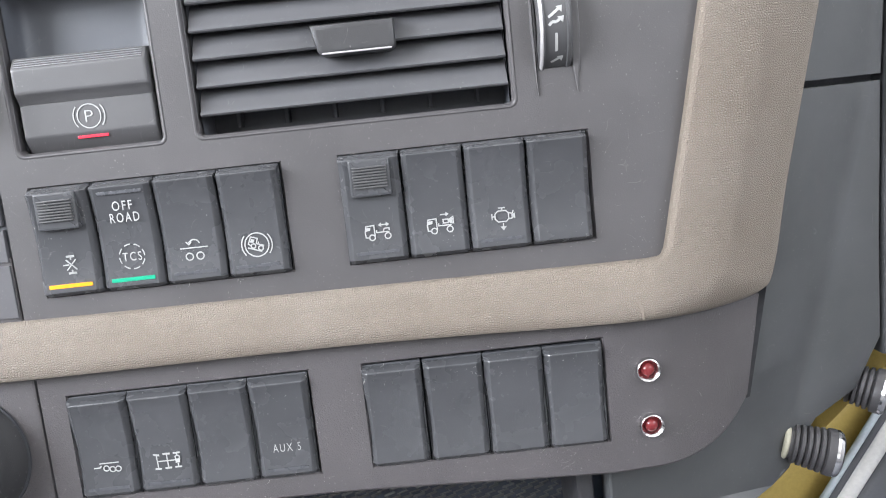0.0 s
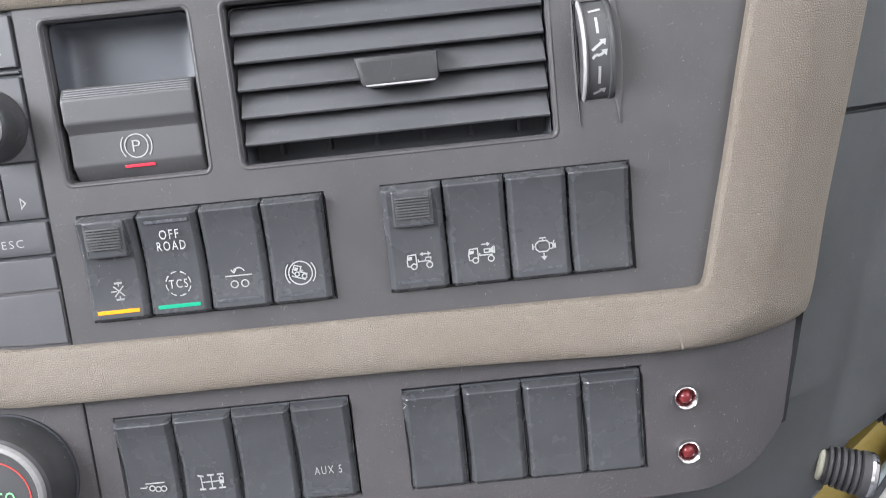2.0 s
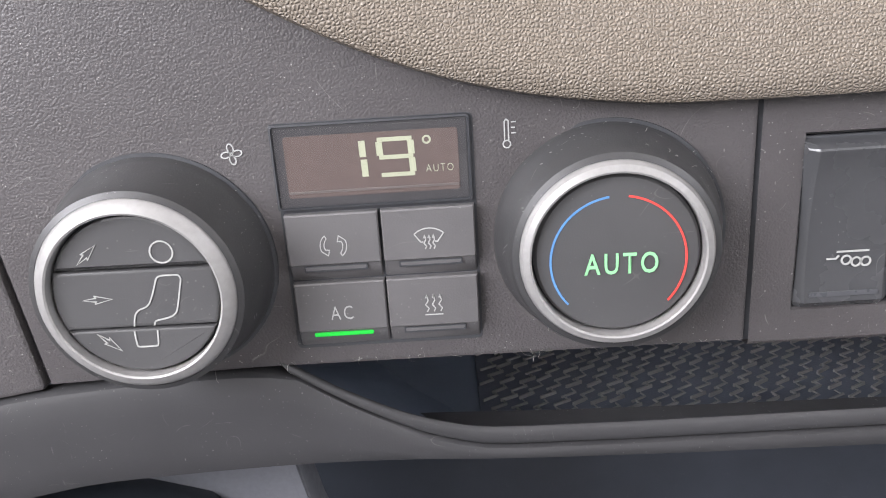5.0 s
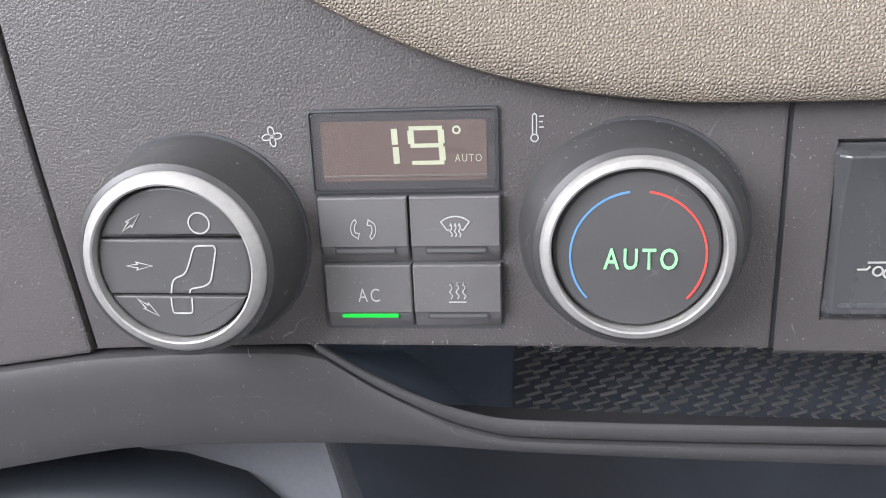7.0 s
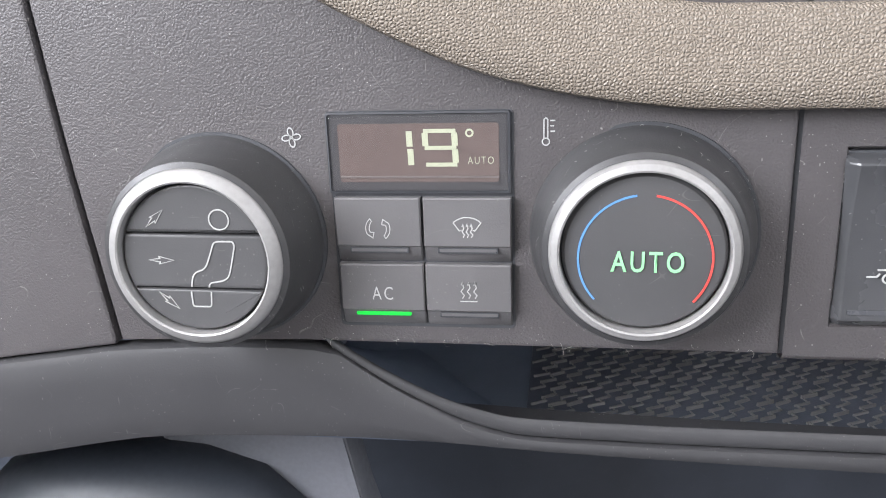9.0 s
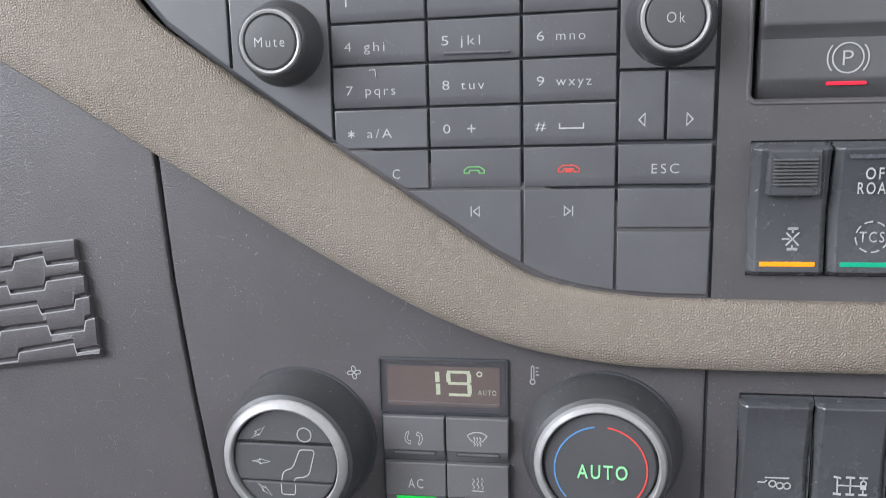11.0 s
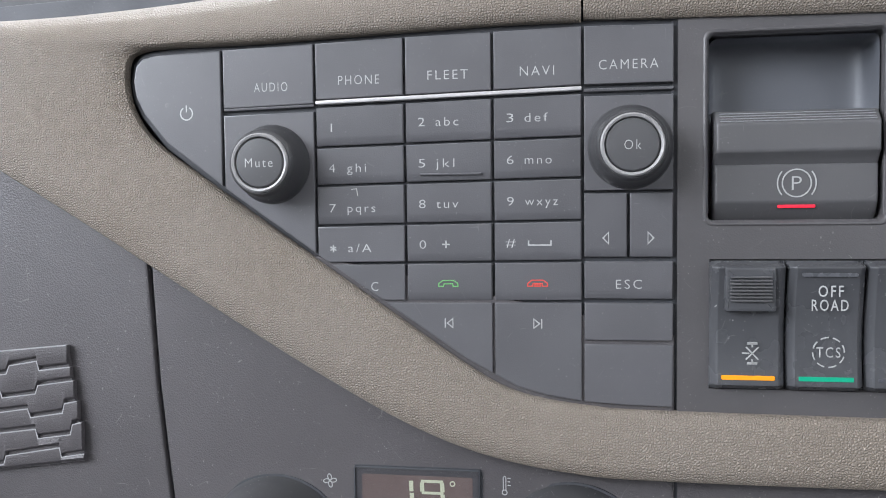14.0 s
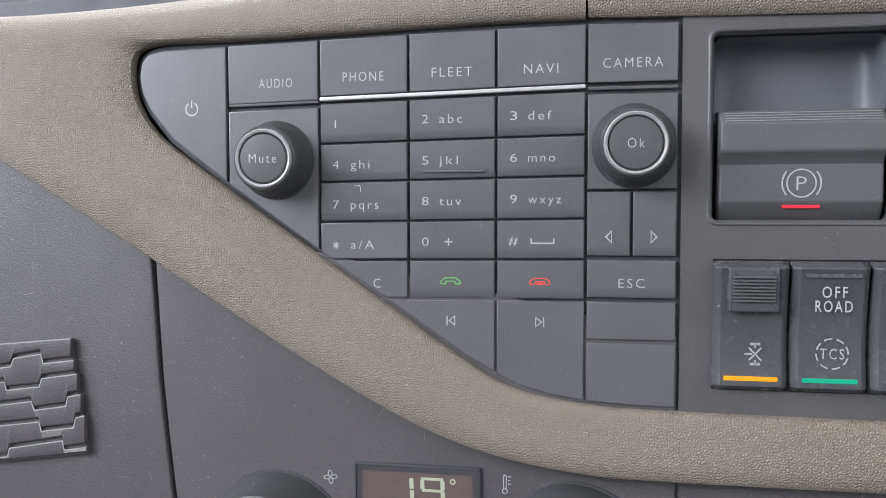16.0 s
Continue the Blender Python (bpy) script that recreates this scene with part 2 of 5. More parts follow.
    "gap": plain("black_gap", (0.042, 0.044, 0.050), 0.6),
    # Near-black tone that stands in for the shade inside a seam.
    "seam_shade": plain("seam_shade_black", (0.010, 0.010, 0.012), 0.8),
    "mat": plastic("rubber_mat", (0.066, 0.077, 0.100), 0.5, 1500, 0.3, 0.3),
    "valve": plastic("valve_rubber", (0.048, 0.046, 0.048), 0.42, 1500, 0.2, 0.3),
    "mesh": plastic("rubber_mesh", (0.155, 0.152, 0.15), 0.42, 1500, 0.3, 0.3),
    "slat": plastic("vent_slat", (0.096, 0.096, 0.101), 0.38, 2400, 0.06, 0.5),
    "cavity": plastic("shelf_cavity", (0.100, 0.122, 0.165), 0.6, 900, 0.2, 0.2),
    "lint": plain("pale_lint", (0.50, 0.49, 0.46), 0.8),
    "beige": leather("beige_skin", (0.240, 0.206, 0.171)),
    "satin": plain("satin_silver", (0.58, 0.56, 0.56), 0.5, 0.6),
    "chrome": plain("chrome", (0.8, 0.8, 0.82), 0.12, 1.0),
    "ink": plain("white_print", (0.43, 0.43, 0.42), 0.5),
    "ink_dim": plain("grey_print", (0.42, 0.42, 0.42), 0.5),
    "unlit": plain("unlit_bar", (0.082, 0.084, 0.092), 0.28),
    "amber": plain("amber_lamp", (0.90, 0.30, 0.005), 0.4, 0, 0.25),
    "teal": plain("teal_lamp", (0.005, 0.32, 0.18), 0.4, 0, 0.18),
    "green": plain("green_lamp", (0.002, 0.50, 0.045), 0.4, 0, 0.28),
    "auto": plain("auto_print", (0.25, 0.62, 0.30), 0.4, 0, 0.18),
    "red": plain("red_lamp", (0.80, 0.015, 0.04), 0.4, 0, 0.4),
    "call": plain("green_print", (0.16, 0.45, 0.14), 0.5),
    "hang": plain("red_print", (0.70, 0.08, 0.06), 0.5),
    "blue_line": plain("blue_print", (0.10, 0.26, 0.52), 0.45),
    "red_line": plain("red_line_print", (0.75, 0.07, 0.06), 0.45),
    "lcd": plain("display_field", (0.130, 0.098, 0.091), 0.2),
    "digit": plain("display_digit", (0.43, 0.45, 0.33), 0.4, 0, 0.05),
    "lens": plain("red_lens", (0.17, 0.022, 0.024), 0.16),
    "grey": plain("grey_console", (0.15, 0.155, 0.175), 0.55),
    "lining": plain("cab_lining", (0.72, 0.70, 0.67), 0.8),
    "carpet": plain("cab_floor", (0.14, 0.14, 0.15), 0.85),
    "yellow": plain("yellow_paint", (0.40, 0.29, 0.075), 0.55),
    "cream": plain("cream_plastic", (0.38, 0.36, 0.28), 0.5),
    "white_seal": plain("white_seal", (0.55, 0.54, 0.52), 0.5),
    "seal": plain("grey_seal", (0.40, 0.45, 0.47), 0.35),
}

# ---- building blocks: x to the right, z up, d out of the dash towards the cab ----


def V(x, z, d=0.0):
    return (x, -d, z)


def thing(name, label, category, at=(0, 0.3, 0), group="", kind=""):
    ob = new(name)
    ob.empty_display_size = 0.01
    ob.location = at
    return tagged(ob, label, category, group, kind)


def mesh_of(name, bm, material, smooth=35):
    me = bpy.data.meshes.new(name)
    bm.to_mesh(me)
    bm.free()
    me.materials.append(M[material])
    for f in me.polygons:
        f.use_smooth = True
    me.set_sharp_from_angle(angle=radians(smooth))
    return me


def part(name, shape, material, parent, label="", at=(0, 0, 0)):
    """Link a bmesh, or a mesh made before, as one part of a thing."""
    me = shape if isinstance(shape, bpy.types.Mesh) else mesh_of(name, shape, material)
    ob = new(name, me)
    ob.parent = parent
    ob.location = at
    return tagged(ob, label)


def rrect(cx, cz, w, h, r, n=4):
    out = []
    for sx, sz, a0 in ((1, -1, -90), (1, 1, 0), (-1, 1, 90), (-1, -1, 180)):
        for k in range(n + 1):
            a = radians(a0 + 90 * k / n)
            out.append((cx + sx * (w / 2 - r) + r * math.cos(a), cz + sz * (h / 2 - r) + r * math.sin(a)))
    return out


def disc(cx, cz, r, n=48):
    return [(cx + r * math.cos(2 * math.pi * k / n), cz + r * math.sin(2 * math.pi * k / n)) for k in range(n)]


def inset(pts, b):
    out, n = [], len(pts)
    for k in range(n):
        (x0, z0), (x1, z1), (x2, z2) = pts[k - 1], pts[k], pts[(k + 1) % n]
        e0, e1 = Vector((x1 - x0, z1 - z0)), Vector((x2 - x1, z2 - z1))
        if e0.length < 1e-9 or e1.length < 1e-9:
            out.append((x1, z1))
            continue
        e0.normalize(), e1.normalize()
        n0, n1 = Vector((-e0.y, e0.x)), Vector((-e1.y, e1.x))
        m = n0 + n1
        m = m / max(0.35, m.dot(n0))
        out.append((x1 + m.x * b, z1 + m.y * b))
    return out


def loops(bm, rings, close=True, cap=True, back=False):
    """Skin rings of equal length (lists of points); the last is capped."""
    vs = [[bm.verts.new(p) for p in ring] for ring in rings]
    for a, b in zip(vs, vs[1:]):
        n = len(a)
        for k in range(n if close else n - 1):
            bm.faces.new((a[k], a[(k + 1) % n], b[(k + 1) % n], b[k]))
    if cap:
        bm.faces.new(vs[-1])
    if back:
        bm.faces.new(vs[0][::-1])
    return vs


def prism(bm, pts, d0, d1, b=0.0004, back=False):
    """An outline raised from d0 to d1 with a rounded front edge."""
    loops(bm, [[V(x, z, d0) for x, z in pts], [V(x, z, d1 - b) for x, z in pts],
               [V(x, z, d1 - b * 0.3) for x, z in inset(pts, b * 0.3)], [V(x, z, d1) for x, z in inset(pts, b)], [V(x, z, d1) for x, z in inset(pts, b * 1.4)]], back=back)
    return bm


def revolve(bm, prof, cx=0.0, cz=0.0, n=72, cap=True):
    """Turn a profile of (radius, d) round an axis out of the panel."""
    loops(bm, [[V(cx + r * math.cos(2 * math.pi * k / n), cz + r * math.sin(2 * math.pi * k / n), d) for k in range(n)] for r, d in prof], cap=cap)
    return bm


def curve_through(pts, n=6):
    """Smooth points through given ones of any dimension."""
    out = []
    for k in range(len(pts) - 1):
        p0, p1, p2, p3 = (np.array(pts[max(0, min(len(pts) - 1, k + j))], float) for j in (-1, 0, 1, 2))
        for i in range(n):
            t = i / n
            out.append(0.5 * ((2 * p1) + (p2 - p0) * t + (2 * p0 - 5 * p1 + 4 * p2 - p3) * t * t + (3 * p1 - p0 - 3 * p2 + p3) * t ** 3))
    return out + [np.array(pts[-1], float)]


def ribbon(bm, pts, w, d, closed=False, thick=0.00012):
    """A printed or moulded line of width w along points on the panel."""
    n = len(pts)
    left, right = [], []
    for k in range(n):
        a = pts[k - 1] if (closed or k) else pts[k]
        c = pts[(k + 1) % n] if (closed or k < n - 1) else pts[k]
        b = pts[k]
        t0, t1 = Vector((b[0] - a[0], b[1] - a[1])), Vector((c[0] - b[0], c[1] - b[1]))
        if t0.length < 1e-9:
            t0 = t1
        if t1.length < 1e-9:
            t1 = t0
        t0, t1 = t0.normalized(), t1.normalized()
        n0 = Vector((-t0.y, t0.x))
        m = n0 + Vector((-t1.y, t1.x))
        m = m / max(0.5, m.dot(n0)) * (w / 2)
        left.append((b[0] + m.x, b[1] + m.y))
        right.append((b[0] - m.x, b[1] - m.y))
    rows = [[V(*p, d) for p in right], [V(*p, d + thick) for p in right], [V(*p, d + thick) for p in left], [V(*p, d) for p in left]]
    vs = [[bm.verts.new(p) for p in r] for r in rows]
    for a, b in zip(vs, vs[1:]):
        for k in range(n if closed else n - 1):
            bm.faces.new((a[k], a[(k + 1) % n], b[(k + 1) % n], b[k]))
    return bm


def arc(cx, cz, r, a0, a1, n=16):
    return [(cx + r * math.cos(radians(a0 + (a1 - a0) * k / n)), cz + r * math.sin(radians(a0 + (a1 - a0) * k / n))) for k in range(n + 1)]


def text_mesh(words, height, d, cx=0.0, cz=0.0, width=None, weight=0.0):
    """Built-in lettering laid on the panel, centred, with the height of a capital."""
    c = bpy.data.curves.new("lettering", "FONT")
    c.body, c.size, c.resolution_u, c.offset, c.space_character = words, 1.0, 3, weight - 0.010, 1.28
    ob = bpy.data.objects.new("lettering", c)
    me = bpy.data.meshes.new_from_object(ob)
    bpy.data.objects.remove(ob)
    bpy.data.curves.remove(c)
    xs, ys = [v.co.x for v in me.vertices], [v.co.y for v in me.vertices]
    s = height / 0.69
    sx = s if width is None else width / (max(xs) - min(xs))
    mx = (max(xs) + min(xs)) / 2
    for v in me.vertices:
        v.co = V(cx + (v.co.x - mx) * sx, cz + (v.co.y - 0.345) * s, d)
    me.materials.clear()
    return me


def lettering(words, height, d, parent, material="ink", cx=0.0, cz=0.0, width=None, name="legend", weight=0.0):
    me = text_mesh(words, height, d, cx, cz, width, weight)
    me.name = name
    me.materials.append(M[material])
    ob = new(name, me)
    ob.parent = parent
    return ob


def drawn(lines, d, parent, material="ink", w=0.00045, cx=0.0, cz=0.0, name="legend", scale=0.001, thick=0.00012):
    """A printed sign from lines in millimetres: (points, closed)."""
    bm = bmesh.new()
    for pts, closed in lines:
        if closed == "filled":
            bm.faces.new([bm.verts.new(V(cx + x * scale, cz + z * scale, d + 0.00012)) for x, z in pts])
            continue
        ribbon(bm, [(cx + x * scale, cz + z * scale) for x, z in pts], w, d, closed, thick)
    return part(name, bm, material, parent)


def plate(bm, xs, zs, holes, d=0.0, deep=0.012, warp=lambda x, z: (x, z), lips=()):
    """A panel face cut along lines xs and zs, with rectangular openings (i0, i1, j0, j1) and rounded walls inwards."""
    verts = {}

    def at(i, j):
        if (i, j) not in verts:
            verts[i, j] = bm.verts.new(V(*warp(xs[i], zs[j]), d))
        return verts[i, j]

    def open_cell(i, j):
        return any(a <= i < b and c <= j < e for a, b, c, e in holes)

    for i in range(len(xs) - 1):
        for j in range(len(zs) - 1):
            if not open_cell(i, j):
                bm.faces.new((at(i, j), at(i + 1, j), at(i + 1, j + 1), at(i, j + 1)))
    for k, (a, b, c, e) in enumerate(holes):
        lip = lips[k] if lips else 0.0008
        x0, z0 = warp(xs[a], zs[c])
        x1, z1 = warp(xs[b], zs[e])
        ring = lambda q, dd: [V(x0 + q, z0 + q, dd), V(x0 + q, z1 - q, dd), V(x1 - q, z1 - q, dd), V(x1 - q, z0 + q, dd)]
        loops(bm, [ring(0, d), ring(lip * 0.3, d - lip * 0.7), ring(lip, d - lip * 1.5), ring(lip, d - deep)], cap=False)
    bmesh.ops.remove_doubles(bm, verts=bm.verts, dist=0.00002)
    return bm


def clip(poly, x0, x1, z0, z1):
    """The part of a convex outline inside a rectangle."""
    for axis, limit, sign in ((0, x0, 1), (0, x1, -1), (1, z0, 1), (1, z1, -1)):
        out = []
        for k in range(len(poly)):
            a, b = poly[k - 1], poly[k]
            fa, fb = sign * (a[axis] - limit), sign * (b[axis] - limit)
            if (fa >= 0) != (fb >= 0):
                t = fa / (fa - fb)
                out.append((a[0] + (b[0] - a[0]) * t, a[1] + (b[1] - a[1]) * t))
            if fb >= 0:
                out.append(b)
        poly = out
    return poly


def tidy(poly, gap=0.0002):
    out = []
    for p in poly:
        if not out or math.dist(p, out[-1]) > gap:
            out.append(p)
    if math.dist(out[0], out[-1]) < gap:
        out.pop()
    return out


# ---- the cab round the camera ----


def slab(name, lo, hi, material, label, category="wall"):
    bm = bmesh.new()
    bmesh.ops.create_cube(bm, size=1)
    for v in bm.verts:
        v.co = [lo[k] + (v.co[k] + 0.5) * (hi[k] - lo[k]) for k in range(3)]
    me = mesh_of(name, bm, material)
    return tagged(new(name, me), label, category, kind="structure")


# Unseen cab shell: pale lining adds bounce, dark lower walls take it away.
slab("floor", (-1.35, -1.95, 0.35), (1.05, 1.05, 0.45), "carpet", "dark grey cab floor covering", "floor")
slab("ceiling", (-1.35, -1.95, 2.2), (1.05, 1.05, 2.25), "lining", "pale fabric cab roof lining", "ceiling")
slab("wall_back_lower", (-1.35, -1.95, 0.45), (1.05, -1.9, 1.2), "lower_lining", "unseen lower rear wall of the cab, darkened to dim the bounce")
slab("wall_back_upper", (-1.35, -1.95, 1.2), (1.05, -1.9, 2.2), "lining", "pale lined upper rear wall of the cab")
for side, xa, xb in (("left", -1.35, -1.3), ("right", 1.0, 1.05)):
    slab("wall_%s_lower" % side, (xa, -1.9, 0.45), (xb, 1.0, 1.4), "lower_lining", "unseen cab side below the side window, darkened to dim the bounce")
    slab("wall_%s_upper" % side, (xa, -1.9, 2.04), (xb, 1.0, 2.2), "lining", "lined cab side above the side window")
    slab("wall_%s_rear" % side, (xa, -1.9, 1.4), (xb, -1.1, 2.04), "lining", "lined cab side behind the side window")
    slab("wall_%s_front" % side, (xa, 0.05, 1.4), (xb, 1.0, 2.04), "lining", "lined windscreen pillar of the cab")
slab("wall_front_lower", (-1.35, 1.0, 0.45), (1.05, 1.05, 1.5), "carpet", "dark front wall below the windscreen")
slab("wall_front_upper", (-1.35, 1.0, 2.12), (1.05, 1.05, 2.2), "lining", "lined header above the windscreen")

# ---- dashboard ----
dash = thing("dashboard", "grey plastic truck dashboard with padded beige trim", "dashboard")



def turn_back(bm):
    """Bends the dash's right-hand end towards the door, scaled about the eye to fit the camera's view."""
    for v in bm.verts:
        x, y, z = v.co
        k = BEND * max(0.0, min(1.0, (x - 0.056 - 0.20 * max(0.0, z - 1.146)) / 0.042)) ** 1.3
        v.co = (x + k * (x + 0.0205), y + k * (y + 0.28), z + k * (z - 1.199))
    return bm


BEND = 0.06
# upper switch panel: its end leans to the right
XS = [-0.1597, -0.1518, -0.1507, -0.1030, -0.0922, -0.0660, -0.0472, 0.0140, 0.0226, 0.0338, 0.0376, 0.0900]
ZS = [1.1400, 1.1548, 1.1925, 1.2028, 1.2135, 1.2453, 1.2570, 1.2680]
bm = bmesh.new()
plate(bm, XS, ZS, [(2, 5, 1, 2), (6, 10, 1, 2), (1, 3, 3, 6), (4, 7, 3, 6), (8, 9, 4, 5)], deep=0.006, lips=(0.0008, 0.0008, 0.0008, 0.0008, 0.0008), warp=lambda x, z: (0.0677 + (z - 1.14) * 0.205, z) if x > 0.08 else (x, z))
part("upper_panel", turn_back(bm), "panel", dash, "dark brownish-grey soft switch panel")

# lower switch panel with a rounded lower right corner
XL = [-0.1595, -0.1507, -0.0660, -0.0480, 0.0374, 0.0560, 0.0600, 0.0640, 0.0680, 0.0720, 0.0760, 0.0800, 0.0840, 0.0885, 0.0935, 0.0980]
ZL = [1.0745, 1.0815, 1.1201, 1.1350]


def lean(x, z):
    """The lower edge sags towards the door and sweeps up into a large round corner; the end leans."""
    sag = 0.0046 * max(0.0, min(1.0, (x + 0.06) / 0.09))
    low = 1.0745 - sag
    if x > 0.056:
        low += 0.0200 * (1 - math.sqrt(max(0.0, 1 - ((x - 0.056) / 0.0398) ** 2)))
    high = 1.135 - 0.0075 * max(0.0, (x - 0.060) / 0.032)
    f = (z - 1.0745) / 0.0605
    if x < 0.05:
        return x, (low if z < 1.08 else z)
    z = low + (high - low) * f
    return x - 0.196 * (1.129 - z) * (x - 0.05) / 0.0480, z


bm = bmesh.new()
plate(bm, XL, ZL, [(1, 2, 1, 2), (3, 4, 1, 2)], deep=0.006, warp=lean, lips=(0.0006, 0.0006))


def curl(x):
    """How far the panel's end has turned back towards the door."""
    return 0.0100 * max(0.0, (x - 0.030) / 0.06) ** 2


for v in bm.verts:
    v.co.y += curl(v.co.x)
edge = [lean(x, ZL[0]) for x in XL] + [lean(XL[-1], z) for z in ZL[1:]]
rim = [[V(x, z + dz, dd - curl(x)) for x, z in edge] for dz, dd in ((0.0, 0.0), (-0.0008, -0.0006), (-0.0012, -0.002), (-0.0012, -0.025))]
vs = [[bm.verts.new(p) for p in r] for r in rim]
for a, b in zip(vs, vs[1:]):
    for k in range(len(a) - 1):
        bm.faces.new((a[k], b[k], b[k + 1], a[k + 1]))
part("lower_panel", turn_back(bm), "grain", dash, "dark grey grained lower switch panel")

# wells behind the switches
for x0, x1, z0, z1 in ((-0.1505, -0.0665, 1.1548, 1.1925), (-0.0470, 0.0372, 1.1548, 1.1925), (-0.1505, -0.0665, 1.0815, 1.1195), (-0.0478, 0.0372, 1.0790, 1.1195)):
    part("switch_well", prism(bmesh.new(), rrect((x0 + x1) / 2, (z0 + z1) / 2, x1 - x0 + 0.002, z1 - z0 + 0.002, 0.0005), -0.009, -0.0055), "gap", dash)

# climate panel and the panel beside it, parted by a slanting seam
SEAM = [(-0.3126, 1.0740), (-0.3154, 1.0955), (-0.3180, 1.1150), (-0.3201, 1.1345), (-0.3218, 1.1524), (-0.3230, 1.1742), (-0.3238, 1.1906), (-0.3244, 1.2060)]
climate = [(-0.2660, 1.0752), (-0.1603, 1.0748), (-0.1603, 1.150), (-0.1603, 1.170)] + [(x + 0.0006, z) for x, z in SEAM[::-1]]
part("climate_panel", prism(bmesh.new(), climate, -0.02, 0.0, 0.0008), "grain", dash, "dark grey grained climate panel")
side = [(-0.520, 1.052), (-0.3500, 1.0675), (-0.3140, 1.0728)] + [(x - 0.0007, z) for x, z in SEAM] + [(-0.3335, 1.230), (-0.47, 1.262), (-0.520, 1.262)]
part("side_panel", prism(bmesh.new(), side, -0.02, 0.0, 0.0008), "grain", dash, "dark grey grained panel by the steering wheel")
part("backing", prism(bmesh.new(), [(-0.52, 1.080), (0.080, 1.080), (0.088, 1.262), (0.088, 1.30), (-0.52, 1.275)], -0.06, -0.021), "dark", dash)


part("seam_strip", prism(bmesh.new(), rrect(-0.1600, 1.1708, 0.003, 0.1926, 0.0003, 1), -0.010, -0.0010), "gap", dash)
part("seam_strip", prism(bmesh.new(), [(x + 0.0012, z) for x, z in SEAM] + [(x - 0.0013, z) for x, z in SEAM[::-1]], -0.015, -0.0022), "gap", dash)


def skin(stations, profile, n=8):
    """A padded strip between an inner and an outer edge; the profile gives (share across, d) at each station's weight."""
    bm = bmesh.new()
    rows, flat = [], []
    for ix, iz, ox, oz, w in curve_through(stations, n):
        row, uvs, extra = [], [], 0.0
        prof = profile(min(1.0, max(0.0, w)))
        wide = math.hypot(ox - ix, oz - iz)
        ax, az = (ox - ix) / wide, (oz - iz) / wide
        for k, (f, d) in enumerate(prof):
            if k:
                step = (f - prof[k - 1][0]) * wide
                extra += math.hypot(step, d - prof[k - 1][1]) - step
            row.append(V(ix + (ox - ix) * f, iz + (oz - iz) * f, d))
            uvs.append((ix + (ox - ix) * f + ax * extra, iz + (oz - iz) * f + az * extra))
        rows.append(row)
        flat.append(uvs)
    vs = loops(bm, rows, close=False, cap=False)
    lay = bm.loops.layers.uv.new("unrolled")
    where = {v: uv for line, uvs in zip(vs, flat) for v, uv in zip(line, uvs)}
    for face in bm.faces:
        for corner in face.loops:
            corner[lay].uv = where[corner.vert]
    return bm


def band(w):
    """0: flat band with a soft lower roll; 1: pillar with a crease, falling away outwards."""
    a = ((0, -0.002), (0, 0.0018), (0.025, 0.0031), (0.08, 0.0040), (0.3, 0.0047), (0.50, 0.0056), (0.72, 0.0062), (0.90, 0.0060), (0.965, 0.0050), (0.992, 0.0030), (1.0, 0.0), (1.0, -0.01))
    b = ((0, -0.002), (0, 0.0018), (0.03, 0.0034), (0.07, 0.0040), (0.25, 0.0046), (0.42, 0.0050), (0.49, 0.0042), (0.60, 0.0010), (0.80, -0.0050), (0.93, -0.0090), (1.0, -0.0122), (1.0, -0.017))
    return [(p[0] * (1 - w) + q[0] * w, p[1] * (1 - w) + q[1] * w) for p, q in zip(a, b)]


def crown(w):
    """The roll over the top edge."""
    c = ((0, -0.002), (0, 0.0010), (0.02, 0.0021), (0.06, 0.0031), (0.15, 0.0037), (0.35, 0.0030), (0.55, 0.0010), (0.70, -0.0022), (0.83, -0.0075), (0.93, -0.0140), (1.0, -0.024), (1.0, -0.05))
    a = band(0)
    return [(p[0] * (1 - w) + q[0] * w, p[1] * (1 - w) + q[1] * w) for p, q in zip(a, c)]


sweep = [
    (-0.3296, 1.2490, -0.470, 1.2730, 0), (-0.3276, 1.2400, -0.435, 1.2570, 0), (-0.3194, 1.2290, -0.385, 1.2280, 0), (-0.2970, 1.2130, -0.345, 1.2045, 0),
    (-0.2670, 1.1920, -0.299, 1.1762, 0), (-0.2450, 1.1770, -0.265, 1.1560, 0), (-0.2220, 1.1612, -0.238, 1.1418, 0), (-0.2065, 1.1530, -0.215, 1.1336, 0),
    (-0.1860, 1.1492, -0.189, 1.1290, 0), (-0.1600, 1.1480, -0.160, 1.1278, 0), (-0.0520, 1.1472, -0.052, 1.1276, 0), (0.0300, 1.1464, 0.032, 1.1252, 0), (0.0520, 1.1460, 0.0560, 1.1245, 0.1)]
pillar = [
    (0.0563, 1.1461, 0.0700, 1.1243, 0.3), (0.0590, 1.1466, 0.0840, 1.1250, 0.6), (0.0600, 1.1480, 0.0975, 1.1281, 0.85), (0.0613, 1.1520, 0.1030, 1.1352, 1), (0.0657, 1.1730, 0.1086, 1.1640, 1), (0.0702, 1.1940, 0.1140, 1.1880, 1), (0.0772, 1.2290, 0.1230, 1.2280, 1), (0.0917, 1.3000, 0.1390, 1.3000, 1)]
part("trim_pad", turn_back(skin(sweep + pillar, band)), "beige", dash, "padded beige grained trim")
